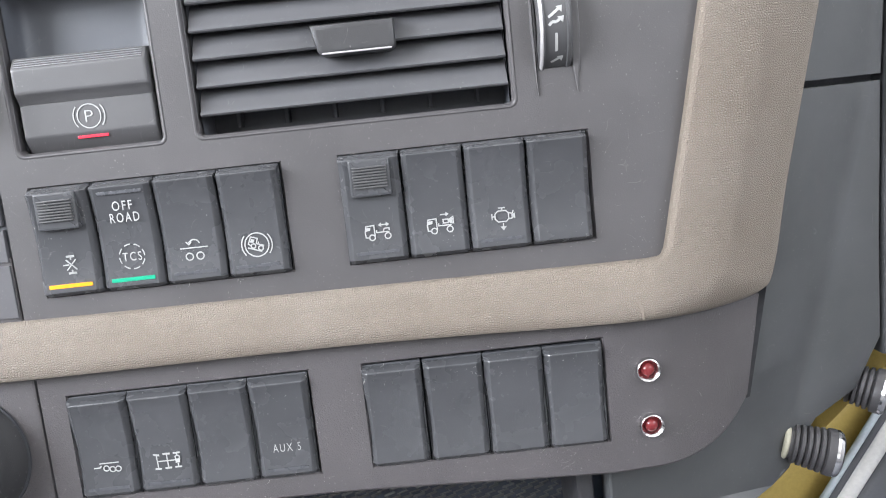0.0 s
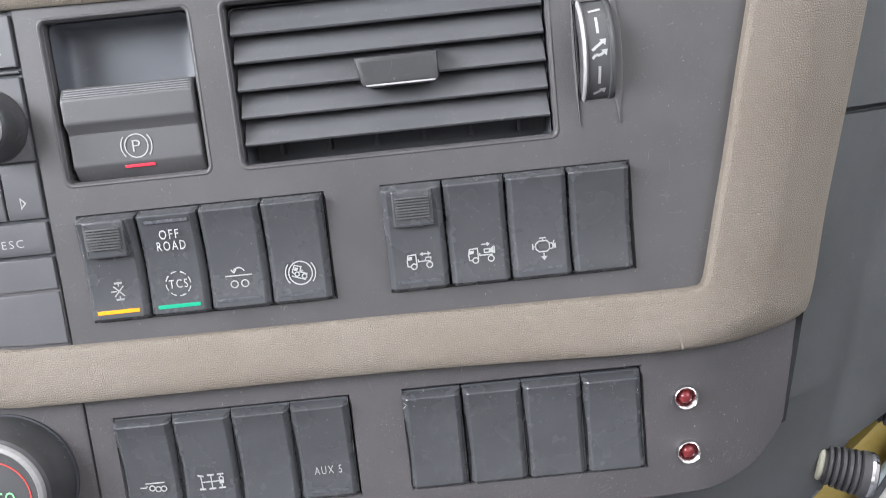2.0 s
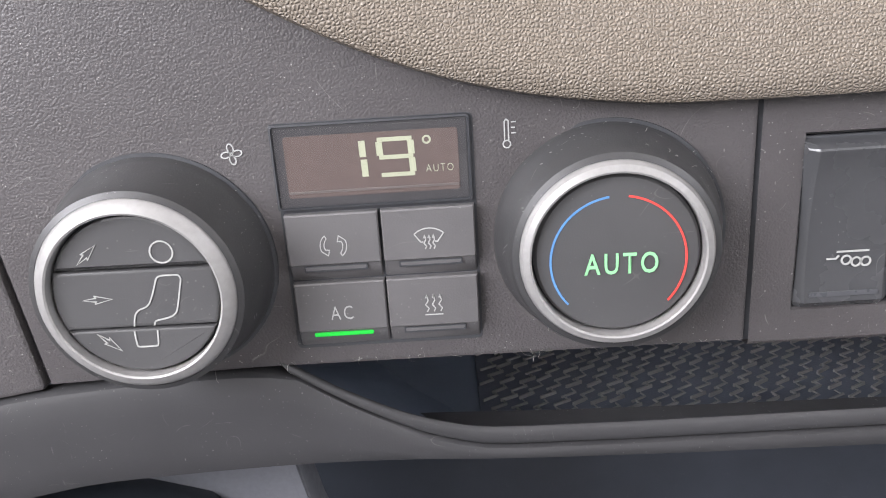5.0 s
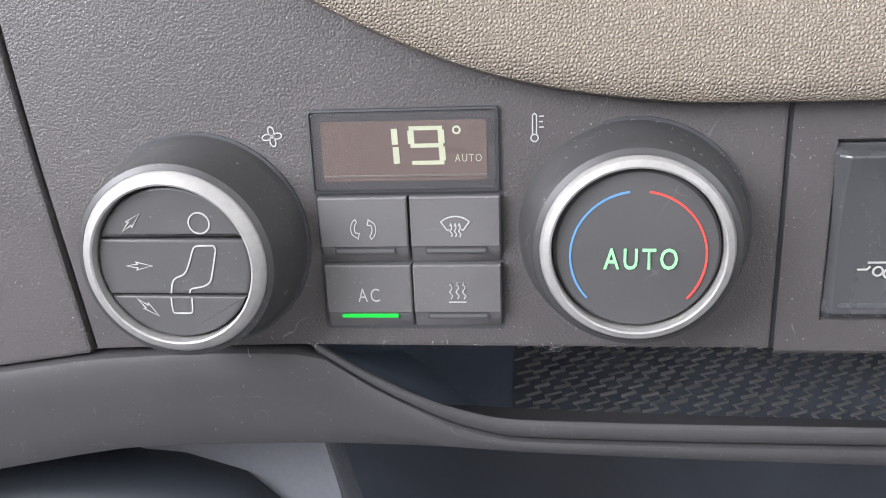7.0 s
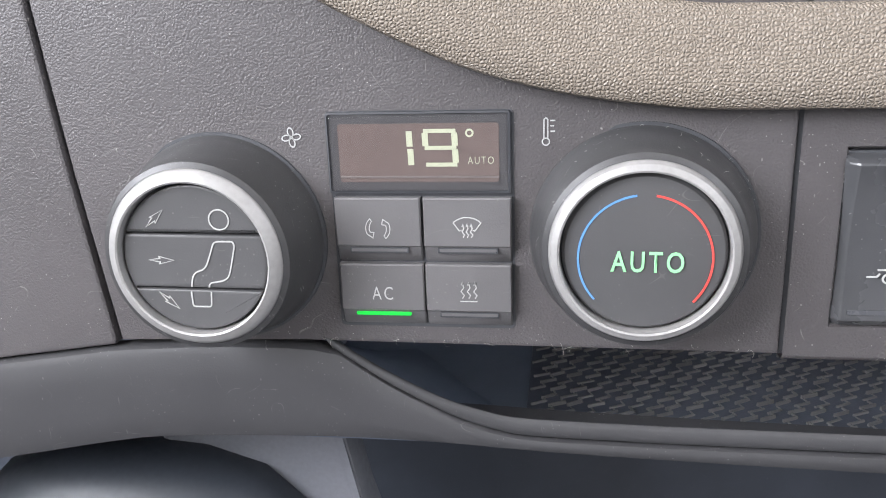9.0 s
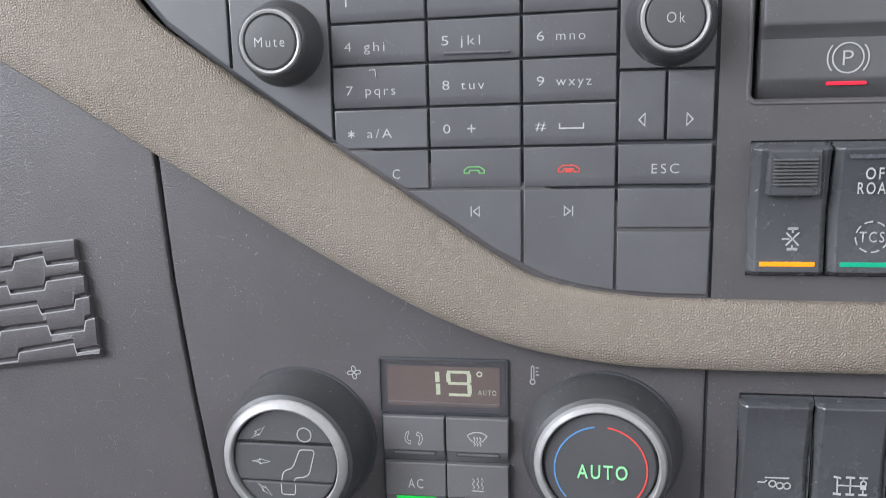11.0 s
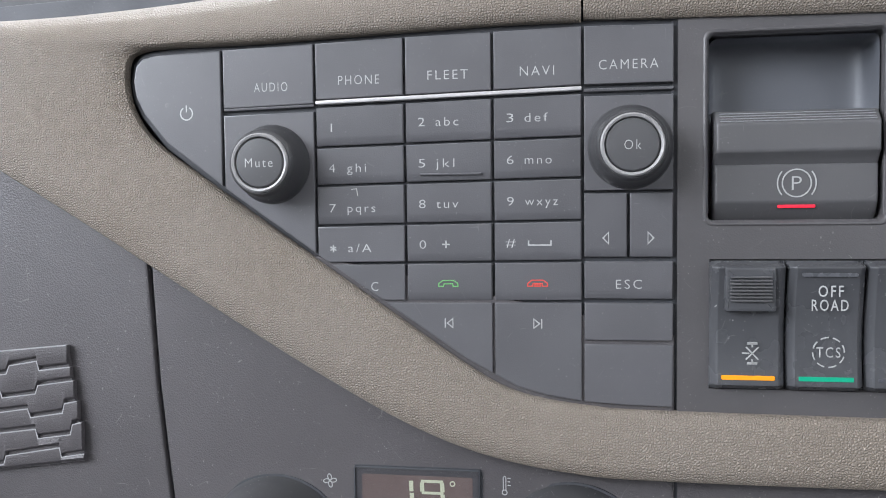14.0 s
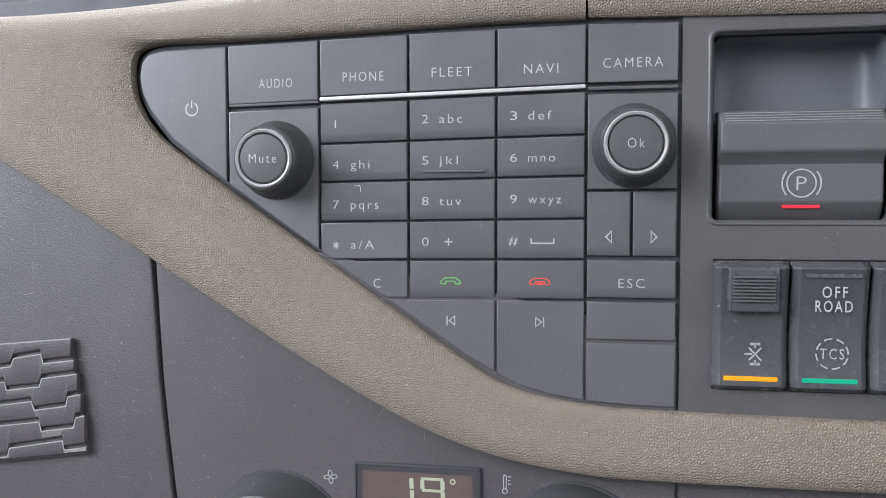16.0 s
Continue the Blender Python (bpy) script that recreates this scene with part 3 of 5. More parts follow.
upper_left = [(-0.1870, 1.2616, -0.1870, 1.2980, 1), (-0.2150, 1.2615, -0.2150, 1.2930, 1), (-0.2500, 1.2604, -0.2500, 1.2870, 1), (-0.2900, 1.2592, -0.3100, 1.2785, 1), (-0.3180, 1.2590, -0.3850, 1.2740, 0.9),
              (-0.3268, 1.2574, -0.4450, 1.2745, 0.5), (-0.3292, 1.2540, -0.4600, 1.2742, 0.2), (-0.3296, 1.2490, -0.4700, 1.2730, 0)]
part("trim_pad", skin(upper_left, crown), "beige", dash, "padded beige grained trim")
upper_right = [(-0.1864, 1.2622, -0.1864, 1.3050, 1), (-0.1570, 1.2614, -0.1570, 1.3060, 1), (-0.0500, 1.2596, -0.0500, 1.3080, 1), (0.0300, 1.2585, 0.0300, 1.3090, 1), (0.0840, 1.2578, 0.0900, 1.3090, 1)]
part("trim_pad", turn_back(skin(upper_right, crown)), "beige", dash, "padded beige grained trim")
part("trim_crease", ribbon(bmesh.new(), [(0.0478, 1.1345), (0.0492, 1.1322), (0.0500, 1.1295), (0.0503, 1.1264)], 0.0007, 0.0056, thick=0.0006), "beige", dash)

# ledge under the panels, with the mouth of the storage shelf
mouth = [(-0.2610, 1.0762), (-0.2529, 1.0707), (-0.2451, 1.0661), (-0.2340, 1.0606), (-0.2241, 1.0574), (-0.2149, 1.0558), (-0.1946, 1.0553), (-0.1675, 1.0550), (-0.050, 1.0545), (0.0600, 1.0535)]
lip_in = [(p[0], p[1]) for p in curve_through(mouth, 5)]


def shelf_rim(off, d):
    out = []
    for k, (x, z) in enumerate(lip_in):
        a, b = lip_in[max(0, k - 1)], lip_in[min(len(lip_in) - 1, k + 1)]
        t = Vector((b[0] - a[0], b[1] - a[1])).normalized()
        out.append(V(x - t.y * -off * -1, z - t.x * off, d))
    return out


bm = bmesh.new()
loops(bm, [shelf_rim(0.0006, -0.0022), shelf_rim(-0.0006, -0.0013), shelf_rim(-0.0009, -0.0006), shelf_rim(-0.0006, -0.0001), shelf_rim(0.0002, 0.0003), shelf_rim(0.0015, 0.0005), shelf_rim(0.0027, 0.0004), shelf_rim(0.0031, 0.0001), shelf_rim(0.0032, -0.0006), shelf_rim(0.0033, -0.004)], close=False, cap=False)
part("shelf_rim", bm, "smooth", dash, "smooth dark rim of the open shelf")
bm = bmesh.new()
loops(bm, [shelf_rim(0.0245, -0.040), shelf_rim(0.0150, -0.020), shelf_rim(0.0060, -0.0062), shelf_rim(0.0005, -0.0021)], close=False, cap=False)
part("shelf_front", bm, "cavity", dash, "dark inner wall below the shelf rim")
ledge_top = [(-0.520, 1.050), (-0.430, 1.0600), (-0.350, 1.0668), (-0.3140, 1.0722), (-0.2900, 1.0738), (-0.2690, 1.0741)]
outer = [(p[0], p[2]) for p in shelf_rim(0.0036, 0)]
outer = [p for p in outer if p[0] > -0.2685]
ledge_low = [(-0.520, 1.008), (-0.430, 1.0245), (-0.350, 1.0396), (-0.3170, 1.0462), (-0.3000, 1.0484), (-0.2600, 1.0500), (-0.2320, 1.0498), (-0.2058, 1.0487), (-0.1680, 1.0476), (-0.1360, 1.0470), (0.060, 1.0430)]
top_line = ledge_top + outer
low_line = [(p[0], p[1]) for p in curve_through(ledge_low, 8)]


def resample(pts, n):
    cum = [0.0]
    for a, b in zip(pts, pts[1:]):
        cum.append(cum[-1] + math.dist(a, b))
    out = []
    for k in range(n):
        s = cum[-1] * k / (n - 1)
        j = max(i for i in range(len(cum)) if cum[i] <= s + 1e-12)
        j = min(j, len(pts) - 2)
        f = (s - cum[j]) / max(1e-9, cum[j + 1] - cum[j])
        out.append((pts[j][0] + (pts[j + 1][0] - pts[j][0]) * f, pts[j][1] + (pts[j + 1][1] - pts[j][1]) * f))
    return out


def at_x(pts, x):
    for a, b in zip(pts, pts[1:]):
        if a[0] <= x <= b[0]:
            return a[1] + (b[1] - a[1]) * (x - a[0]) / max(1e-9, b[0] - a[0])
    return pts[-1][1]


ups = resample(top_line, 90)
lows = [(x, at_x(low_line, x)) for x, z in ups]
bm = bmesh.new()
prof = ((0.0, -0.0045), (0.0, -0.0010), (0.03, 0.0004), (0.10, 0.0010), (0.35, 0.0014), (0.70, 0.0014), (0.92, 0.0010), (0.98, 0.0004), (1.0, -0.001), (1.0, -0.02))
loops(bm, [[V(u[0], u[1] + (w[1] - u[1]) * f, d) for u, w in zip(ups, lows)] for f, d in prof], close=False, cap=False)
part("ledge", bm, "smooth", dash, "smooth dark grey ledge under the controls")

# shelf: floor, back and ends
bm = bmesh.new()
for lo, hi in (((-0.285, -0.115, 1.0275), (0.075, -0.038, 1.030)), ((-0.285, -0.120, 1.024), (0.075, -0.112, 1.09)), ((-0.290, -0.115, 1.042), (-0.283, -0.022, 1.09)), ((0.034, -0.115, 1.0275), (0.040, -0.030, 1.068))):
    q = [V(x, z, d) for d in (lo[1], hi[1]) for x, z in ((lo[0], lo[2]), (hi[0], lo[2]), (hi[0], hi[2]), (lo[0], hi[2]))]
    vs = [bm.verts.new(p) for p in q]
    for f in ((3, 2, 1, 0), (4, 5, 6, 7), (0, 1, 5, 4), (1, 2, 6, 5), (2, 3, 7, 6), (3, 0, 4, 7)):
        bm.faces.new([vs[k] for k in f])
part("shelf", bm, "cavity", dash, "dark open storage shelf")

part("shelf_post", prism(bmesh.new(), [(0.0262, 1.0280), (0.0328, 1.0280), (0.0312, 1.0850), (0.0250, 1.0850)], -0.060, -0.014, 0.0012), "smooth", dash, "dark upright at the shelf end")

# rubber mat on the shelf: offset rows of slanting bars joined by short links
mat = thing("shelf_mat", "black rubber mat with a woven relief on the shelf", "mat", (-0.082, 0.377, 1.030))
part("base", prism(bmesh.new(), rrect(0, 0, 0.270, 0.001, 0.0003), -0.034, 0.042), "mat", mat)
bm = bmesh.new()


def bar(bm, x0, y0, x1, y1, w, z0, z1):
    t = Vector((x1 - x0, y1 - y0)).normalized()
    nx, ny = -t.y * w / 2, t.x * w / 2
    q = [(x0 + nx, y0 + ny), (x0 - nx, y0 - ny), (x1 - nx, y1 - ny), (x1 + nx, y1 + ny)]
    vs = [bm.verts.new((a, b, z0)) for a, b in q] + [bm.verts.new((a - nx * 0.4 * s, b - ny * 0.4 * s, z1)) for (a, b), s in zip(q, (1, -1, -1, 1))]
    for f in ((0, 1, 5, 4), (1, 2, 6, 5), (2, 3, 7, 6), (3, 0, 4, 7), (4, 5, 6, 7)):
        bm.faces.new([vs[k] for k in f])


for r in range(15):
    for c in range(46):
        x, y = -0.134 + c * 0.0058 + (0.0029 if r % 2 else 0), -0.0405 + r * 0.0050
        top = 0.0013 + 0.0003 * math.sin(7.3 * c + 3.1 * r)
        x, y = x + 0.0005 * math.sin(5.1 * c + 1.7 * r), y + 0.0004 * math.sin(2.3 * c - 4.1 * r)
        bar(bm, x, y, x + 0.0046 + 0.0006 * math.sin(3.7 * c + r), y + 0.0026, 0.0008, 0.0004, top)
        bar(bm, x + 0.0046, y + 0.0026, x + 0.0037, y + 0.0050, 0.0006, 0.0004, top - 0.0003)
part("mat_relief", bm, "mesh", mat)

# ---- below and beside the dash ----
slab("dash_front_lower", (-1.3, 0.50, 0.45), (1.0, 0.60, 1.0), "under", "dark trim under the dashboard, blue of sky light in its colour")
console = thing("centre_console", "pale grey console panel under the dashboard", "console", (-0.27, 0.342, 0.90))
part("console_side", prism(bmesh.new(), [(-0.06, -0.30), (0.060, -0.30), (0.022, 0.045), (0.004, 0.105), (-0.002, 0.135), (-0.06, 0.135)], -0.012, 0.0, 0.003), "grey", console)
part("console_edge", ribbon(bmesh.new(), [(0.0575, -0.30), (0.0195, 0.045), (0.0015, 0.105), (-0.0045, 0.135)], 0.0022, -0.0004, thick=0.0006), "grey", console, "rounded edge of the console panel")
lever = thing("gear_lever", "black domed gear lever knob under the ledge", "gear lever", (-0.337, 0.338, 0.977))
bm = bmesh.new()
loops(bm, [[(r * math.cos(a) * 1.36, r * 0.55 * math.sin(a), z) for a in [2 * math.pi * k / 48 for k in range(48)]] for r, z in ((0.040, -0.05), (0.046, -0.02), (0.045, 0.010), (0.040, 0.026), (0.031, 0.038), (0.018, 0.044), (0.006, 0.0455))])
part("knob", bm, "lever_cap", lever)
bm = bmesh.new()
loops(bm, [[(r * math.cos(a), r * math.sin(a), z) for a in [2 * math.pi * k / 24 for k in range(24)]] for r, z in ((0.012, -0.525), (0.012, -0.08), (0.017, -0.06), (0.030, -0.049))])
part("stem", bm, "rubber", lever)

# end of the dash towards the door


def end_x(z):
    return 0.0835 + (z - 1.06) * 0.196


def end_plate(stations, crease):
    """A facet of the dash end, falling back from the trim towards the door, with a soft upright crease."""
    bm = bmesh.new()
    rows = []
    for z, xa, xb in stations:
        xc = crease(z)
        fall = lambda x: -0.011 - 0.60 * max(0.0, min(x, xc) - end_x(z)) - 0.30 * max(0.0, x - xc)
        xs = [xa, xa, xa + 0.0006, xa + 0.0016] + [min(max(xc + k, xa + 0.002), xb - 0.0018) for k in (-0.003, 0.0, 0.003)] + [xb - 0.0016, xb - 0.0006, xb, xb]
        lifts = [-0.012, -0.0015, -0.0004, 0, 0, -0.0003, 0, 0, -0.0004, -0.0015, -0.012]
        rows.append([V(x, z, fall(x) + lift) for x, lift in zip(xs, lifts)])
    loops(bm, rows, close=False, cap=False)
    for f in (rows[0], rows[-1][::-1]):
        back = [(x, y + 0.012, z) for x, y, z in f]
        loops(bm, [back, f], close=False, cap=False)
    return bm


# Dark strip laid over the seam in place of its shaded gap.
bm = bmesh.new()
loops(bm, [[V(end_x(z) + 0.0006, z, -curl(end_x(z) + 0.0009) - 0.0002), V(end_x(z) + 0.0028, z, -0.0116)] for z in (1.088, 1.10, 1.115, 1.127, 1.1385)], close=False, cap=False)
part("seam_strip", turn_back(bm), "seam_shade", dash, "black strip for the shade in the seam gap")
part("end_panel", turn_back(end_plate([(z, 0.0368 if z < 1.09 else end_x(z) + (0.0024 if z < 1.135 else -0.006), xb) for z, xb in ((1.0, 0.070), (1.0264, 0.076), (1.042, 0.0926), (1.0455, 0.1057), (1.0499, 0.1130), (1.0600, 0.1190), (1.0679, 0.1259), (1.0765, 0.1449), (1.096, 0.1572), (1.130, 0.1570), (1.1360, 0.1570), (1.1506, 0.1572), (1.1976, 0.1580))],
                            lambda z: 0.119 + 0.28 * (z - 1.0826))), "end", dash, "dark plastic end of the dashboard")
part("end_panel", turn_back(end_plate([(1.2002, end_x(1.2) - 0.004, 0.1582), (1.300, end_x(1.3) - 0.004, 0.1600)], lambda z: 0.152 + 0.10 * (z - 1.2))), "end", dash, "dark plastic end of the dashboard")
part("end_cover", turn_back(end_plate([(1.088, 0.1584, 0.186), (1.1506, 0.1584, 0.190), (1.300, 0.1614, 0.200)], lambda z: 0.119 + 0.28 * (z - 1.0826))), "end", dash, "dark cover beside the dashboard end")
bm = bmesh.new()
loops(bm, [[V(0.030, 0.9, -0.085), V(0.10, 0.9, -0.125), V(0.27, 0.9, -0.21)], [V(0.040, 1.30, -0.085), V(0.11, 1.30, -0.125), V(0.29, 1.30, -0.21)]], close=False, cap=False)
part("end_core", bm, "dark", dash)
door = thing("cab_door", "dark grey truck door lining beside the dashboard", "door", (0.30, 0.3, 0.9))
bm = bmesh.new()
prism(bm, [(-0.055, -0.3), (0.2, -0.3), (0.2, 0.5), (0.0, 0.5), (-0.01, 0.28), (-0.03, 0.10)], -0.4, -0.16, 0.01)
part("door_lining", bm, "panel", door)
bm = bmesh.new()
prism(bm, [(-0.0, 0.30), (0.2, 0.30), (0.2, 0.6), (0.01, 0.6)], -0.4, -0.145, 0.008)
part("door_capping", bm, "smooth", door)

# binnacle behind the top edge
cowl = thing("instrument_hood", "dark grey instrument hood behind the beige trim", "hood", (-0.45, 0.345, 1.26))
bm = bmesh.new()
loops(bm, [[(x, y, z) for x in (-0.35, -0.1, 0.1, 0.24, 0.30)] for y, z in ((-0.01, -0.03), (0.004, 0.02), (0.02, 0.07), (0.05, 0.12), (0.12, 0.15), (0.4, 0.17))], close=False, cap=False)
part("hood", bm, "smooth", cowl)
slab("dash_top", (-1.3, 0.40, 1.2), (1.0, 1.0, 1.25), "dark", "dark top of the dashboard below the windscreen", "dashboard top")

# ---- rocker switches ----
SW, SH = 0.0206, 0.0367


def rocker_mesh(w, h, top=0.0024, proud=0.0052):
    """A rocker face: sloping top edge, shallow hollow, raised foot, rounded sides."""
    bm = bmesh.new()
    z = h / 2
    f = max(0.0, (proud - 0.0030) / 0.0022)
    prof = [(-z, -0.004), (-z, 0.0012 * f), (-z + 0.0006, 0.0004 + 0.0017 * f), (-z + 0.0014, proud - 0.0017), (-z + 0.0022, proud - 0.0017), (-z + 0.0050, proud - 0.0021), (-z * 0.40, proud - 0.0025), (0, proud - 0.0025), (z * 0.45, proud - 0.0016),
            (z - top - 0.0010, proud - 0.0004), (z - top - 0.0005, proud - 0.0001), (z - top, proud), (z - top + 0.0004, proud - 0.0002), (z - top * 0.5, proud - 0.0016), (z - 0.0005, proud - 0.0034), (z, proud - 0.0044), (z, -0.004)]
    rows = []
    for zz, d in prof:
        b = 1.0 if d > 0 else 0.0
        side = [(0.0, -0.004), (0.0, min(d, 0.0002)), (0.0003 * b, d - 0.0017 * b), (0.0013 * b, d - 0.0006 * b), (0.0017 * b, d - 0.0002 * b), (0.0021 * b, d), (0.0026 * b, d)]
        rows.append([V(-w / 2 + q, zz, dd) for q, dd in side] + [V(w / 2 - q, zz, dd) for q, dd in side[::-1]])
    vs = [[bm.verts.new(p) for p in r] for r in rows]
    for a, b in zip(vs, vs[1:]):
        for k in range(13):
            bm.faces.new((a[k], a[k + 1], b[k + 1], b[k]))
    return mesh_of("rocker", bm, "switch", 22)


HOUSING = mesh_of("housing", prism(bmesh.new(), rrect(0, 0, 0.02095, 0.0374, 0.0004, 2), -0.006, -0.0008, 0.0003), "gap")
ROCKER = rocker_mesh(SW, SH, 0.0018)
ROCKER_LOW = rocker_mesh(SW, SH, 0.0020, 0.0032)
GUARD = mesh_of("lock_tab", prism(bmesh.new(), rrect(0.0002, 0.0106, 0.0138, 0.0126, 0.0008, 4), 0.0015, 0.0058, 0.0007), "switch")
RIB = mesh_of("rib", prism(bmesh.new(), rrect(0.0002, 0.0, 0.0112, 0.00046, 0.00015, 1), 0.0054, 0.0068, 0.00012), "lever")
BAR = mesh_of("indicator", prism(bmesh.new(), rrect(0, 0, 0.0146, 0.0011, 0.0002, 1), 0, 0.00025, 0.0001), "unlit")


def ring(x, z, r, n=20):
    return (arc(x, z, r, 0, 360 - 360 / n, n - 1), True)


FILL = "filled"


def truck():
    """A cab seen from the side with its windscreen, two wheels and an open frame."""
    return [([(-3.3, -1.9), (-4.4, -1.7), (-4.5, 0.2), (-4.1, 2.0), (-1.4, 2.2), (-1.3, -1.5)], False), ([(-4.3, 0.3), (-4.0, 1.5), (-2.6, 1.5), (-2.8, 0.5)], FILL),
            ring(-2.3, -1.9, 0.95, 14), ([(-0.7, 0.6), (-0.7, -0.3), (3.6, -0.3)], False), ring(3.0, -1.7, 1.0, 14)]


SIGNS = {
    "lock": [([(-1.4, 3.0), (1.4, 3.0)], False), ([(-1.4, -3.0), (1.4, -3.0)], False), ([(0, 3.0), (0, 1.7)], False), ([(0, -3.0), (0, -1.7)], False), ([(-1.7, 1.8), (1.7, -1.8)], False),
             ([(-1.7, -1.8), (1.7, 1.8)], False), ([(-2.8, 0), (-0.8, 0)], False), ([(-1.4, 2.7), (1.4, 2.7)], False), ([(-1.4, -2.7), (1.4, -2.7)], False)],
    "lift": [([(-4.6, 0.5), (4.6, 0.5)], False), ring(-1.8, -2.4, 1.2), ring(1.8, -2.4, 1.2), (arc(0.2, 1.2, 2.0, 20, 150), False), ([(-2.4, 2.6), (-1.5, 1.6), (-0.6, 2.6)], False)],
    "slope": [ring(0, 0, 4.0, 32), (arc(0, 0, 5.1, 140, 220), False), (arc(0, 0, 5.1, -40, 40), False), ([(-3.1, -0.8), (1.5, -2.45)], False), ([(-2.0, -0.2), (-2.8, 0.5), (-1.8, 2.8), (0.4, 2.1), (-0.2, 0.4)], False),
              ([(-2.2, 0.9), (-1.7, 2.1), (-0.6, 1.8), (-1.0, 0.8)], FILL), ring(-1.2, -0.35, 0.75, 12), ring(1.2, -1.25, 0.80, 12), ([(-0.2, 0.4), (2.1, -0.4), (2.0, -1.0)], False), ([(0.4, 0.3), (0.7, 1.0)], False)],
    "chassis": truck() + [([(0.9, 2.2), (2.9, 2.2)], False), ([(0.0, 2.2), (1.1, 3.0), (1.1, 1.4)], FILL), ([(3.8, 2.2), (2.7, 3.0), (2.7, 1.4)], FILL), ([(1.6, -0.1), (2.0, 0.9), (3.6, 0.9), (3.6, 0.1)], False)],
    "load": truck() + [([(0.0, 3.4), (2.0, 3.4)], False), ([(3.0, 3.4), (1.9, 4.2), (1.9, 2.6)], FILL), ([(0.9, 0.5), (0.9, 1.7), (2.6, 1.7), (2.6, 0.5)], True), ([(2.6, 1.6), (4.0, 2.5), (4.0, 0.0), (2.6, 0.6)], FILL), ([(4.3, 2.6), (4.3, 0.0)], False)],
    "engine": [([(-2.6, 1.5), (-1.5, 2.5), (1.2, 2.5), (1.9, 1.7), (3.2, 1.3), (3.2, -0.3), (1.9, -0.4), (1.2, -1.2), (-1.6, -1.2), (-2.6, -0.2)], True), ([(-1.3, 3.5), (1.0, 3.5)], False), ([(-0.1, 3.5), (-0.1, 2.5)], False),
               ([(-3.6, 1.7), (-3.6, -0.4)], False), ([(-3.6, 0.7), (-2.6, 0.7)], False), ([(2.0, 1.6), (2.0, -0.4)], False), ([(3.2, 1.0), (4.2, 1.5), (4.2, -0.5), (3.2, 0.0)], FILL), ([(3.7, 2.4), (3.4, 1.4)], False),
               ([(0, -1.6), (0, -3.0)], False), ([(-1.1, -2.8), (0, -4.2), (1.1, -2.8)], FILL)],
    "trailer": [([(-2.6, 1.5), (4.2, 1.5)], False), ([(-4.6, 0), (-2.6, 0), (-2.0, 0.7)], False), ring(-0.4, -0.4, 0.95), ring(1.7, -0.9, 0.95), ring(3.7, -0.9, 0.95)],
    "axles": [([(-4.7, 3.0), (-4.6, 2.3), (-2.5, 1.9), (-2.6, 2.6)], FILL), ([(-4.5, -2.2), (-4.6, -2.9), (-2.4, -3.1), (-2.3, -2.4)], FILL), ([(-3.6, 2.4), (-3.4, -2.5)], False), ([(-3.5, 0), (2.8, 0)], False),
              ([(-1.3, 2.9), (-1.3, 2.2), (1.2, 2.2), (1.2, 2.9)], FILL), ([(-1.1, -2.3), (-1.1, -3.0), (1.3, -3.0), (1.3, -2.3)], FILL), ([(0.0, 2.4), (0.1, -2.5)], False), ([(2.3, 2.9), (2.3, 2.3), (4.7, 2.3), (4.7, 2.9)], FILL),
              ([(2.4, -2.3), (2.4, -2.9), (4.8, -2.9), (4.8, -2.3)], FILL), ([(3.5, 2.4), (3.5, 1.7)], False), ([(3.6, -2.4), (3.6, -1.2)], False), ([(2.8, 0.4), (2.8, -1.1), (4.4, -1.1), (4.4, 0.4)], FILL),
              ([(2.9, 0.4), (2.9, 1.2), (3.6, 1.7), (4.3, 1.2), (4.3, 0.4)], False)],
}
ROWS_OF_SWITCHES = (
    ("upper row of dash switches", 1.17365, ROCKER, ((-0.14, "lock", "amber"), (-0.119, "tcs", "teal"), (-0.098, "lift", "unlit"), (-0.077, "slope", "unlit"), (-0.0365, "chassis", "unlit"), (-0.0155, "load", ""), (0.0055, "engine", "unlit"), (0.0265, "", ""))),
    ("lower row of dash switches", 1.10050, ROCKER_LOW, ((-0.1400, "trailer", "unlit"), (-0.119, "axles", "unlit"), (-0.098, "", ""), (-0.077, "aux", "unlit"), (-0.0373, "", ""), (-0.0158, "", ""), (0.0053, "", ""), (0.0264, "", ""))),
)
WORDS = {"lock": "black rocker switch with ribbed lock tab and lit amber bar", "tcs": "black off-road traction rocker switch with lit teal bar", "lift": "black rocker switch printed with axle lift sign",
         "slope": "black rocker switch printed with hill hold sign", "chassis": "black rocker switch with ribbed lock tab and truck sign", "load": "black rocker switch printed with truck and horn sign",
         "engine": "black rocker switch printed with engine and arrow sign", "trailer": "black rocker switch printed with three-axle sign", "axles": "black rocker switch printed with axle lock sign",
         "aux": "black rocker switch printed AUX 5", "": "blank black rocker switch without a sign"}
FACE = 0.0030
FACE_LOW = 0.0011
for group, z, rocker, row in ROWS_OF_SWITCHES:
    for x, sign, lamp in row:
        zz = z - (0.0006 * max(0.0, (x + 0.05) / 0.08) if z < 1.12 else 0.0)
        sw = thing("rocker_switch", WORDS[sign], "switch", (x - 0.0005, 0.3, zz), group)
        part("housing", HOUSING, "gap", sw)
        part("rocker", rocker, "switch", sw)
        if sign in ("lock", "chassis"):
            tab = part("lock_tab", GUARD, "switch", sw, "ribbed sliding lock tab")
            for k in range(8):
                part("rib", RIB, "lever", tab, at=(0, 0, 0.0141 - k * 0.00094))
        low = -0.0078 if z > 1.15 else -0.0073
        off = 0.0009 if x > -0.05 and z > 1.15 else 0.0004
        if sign == "tcs":
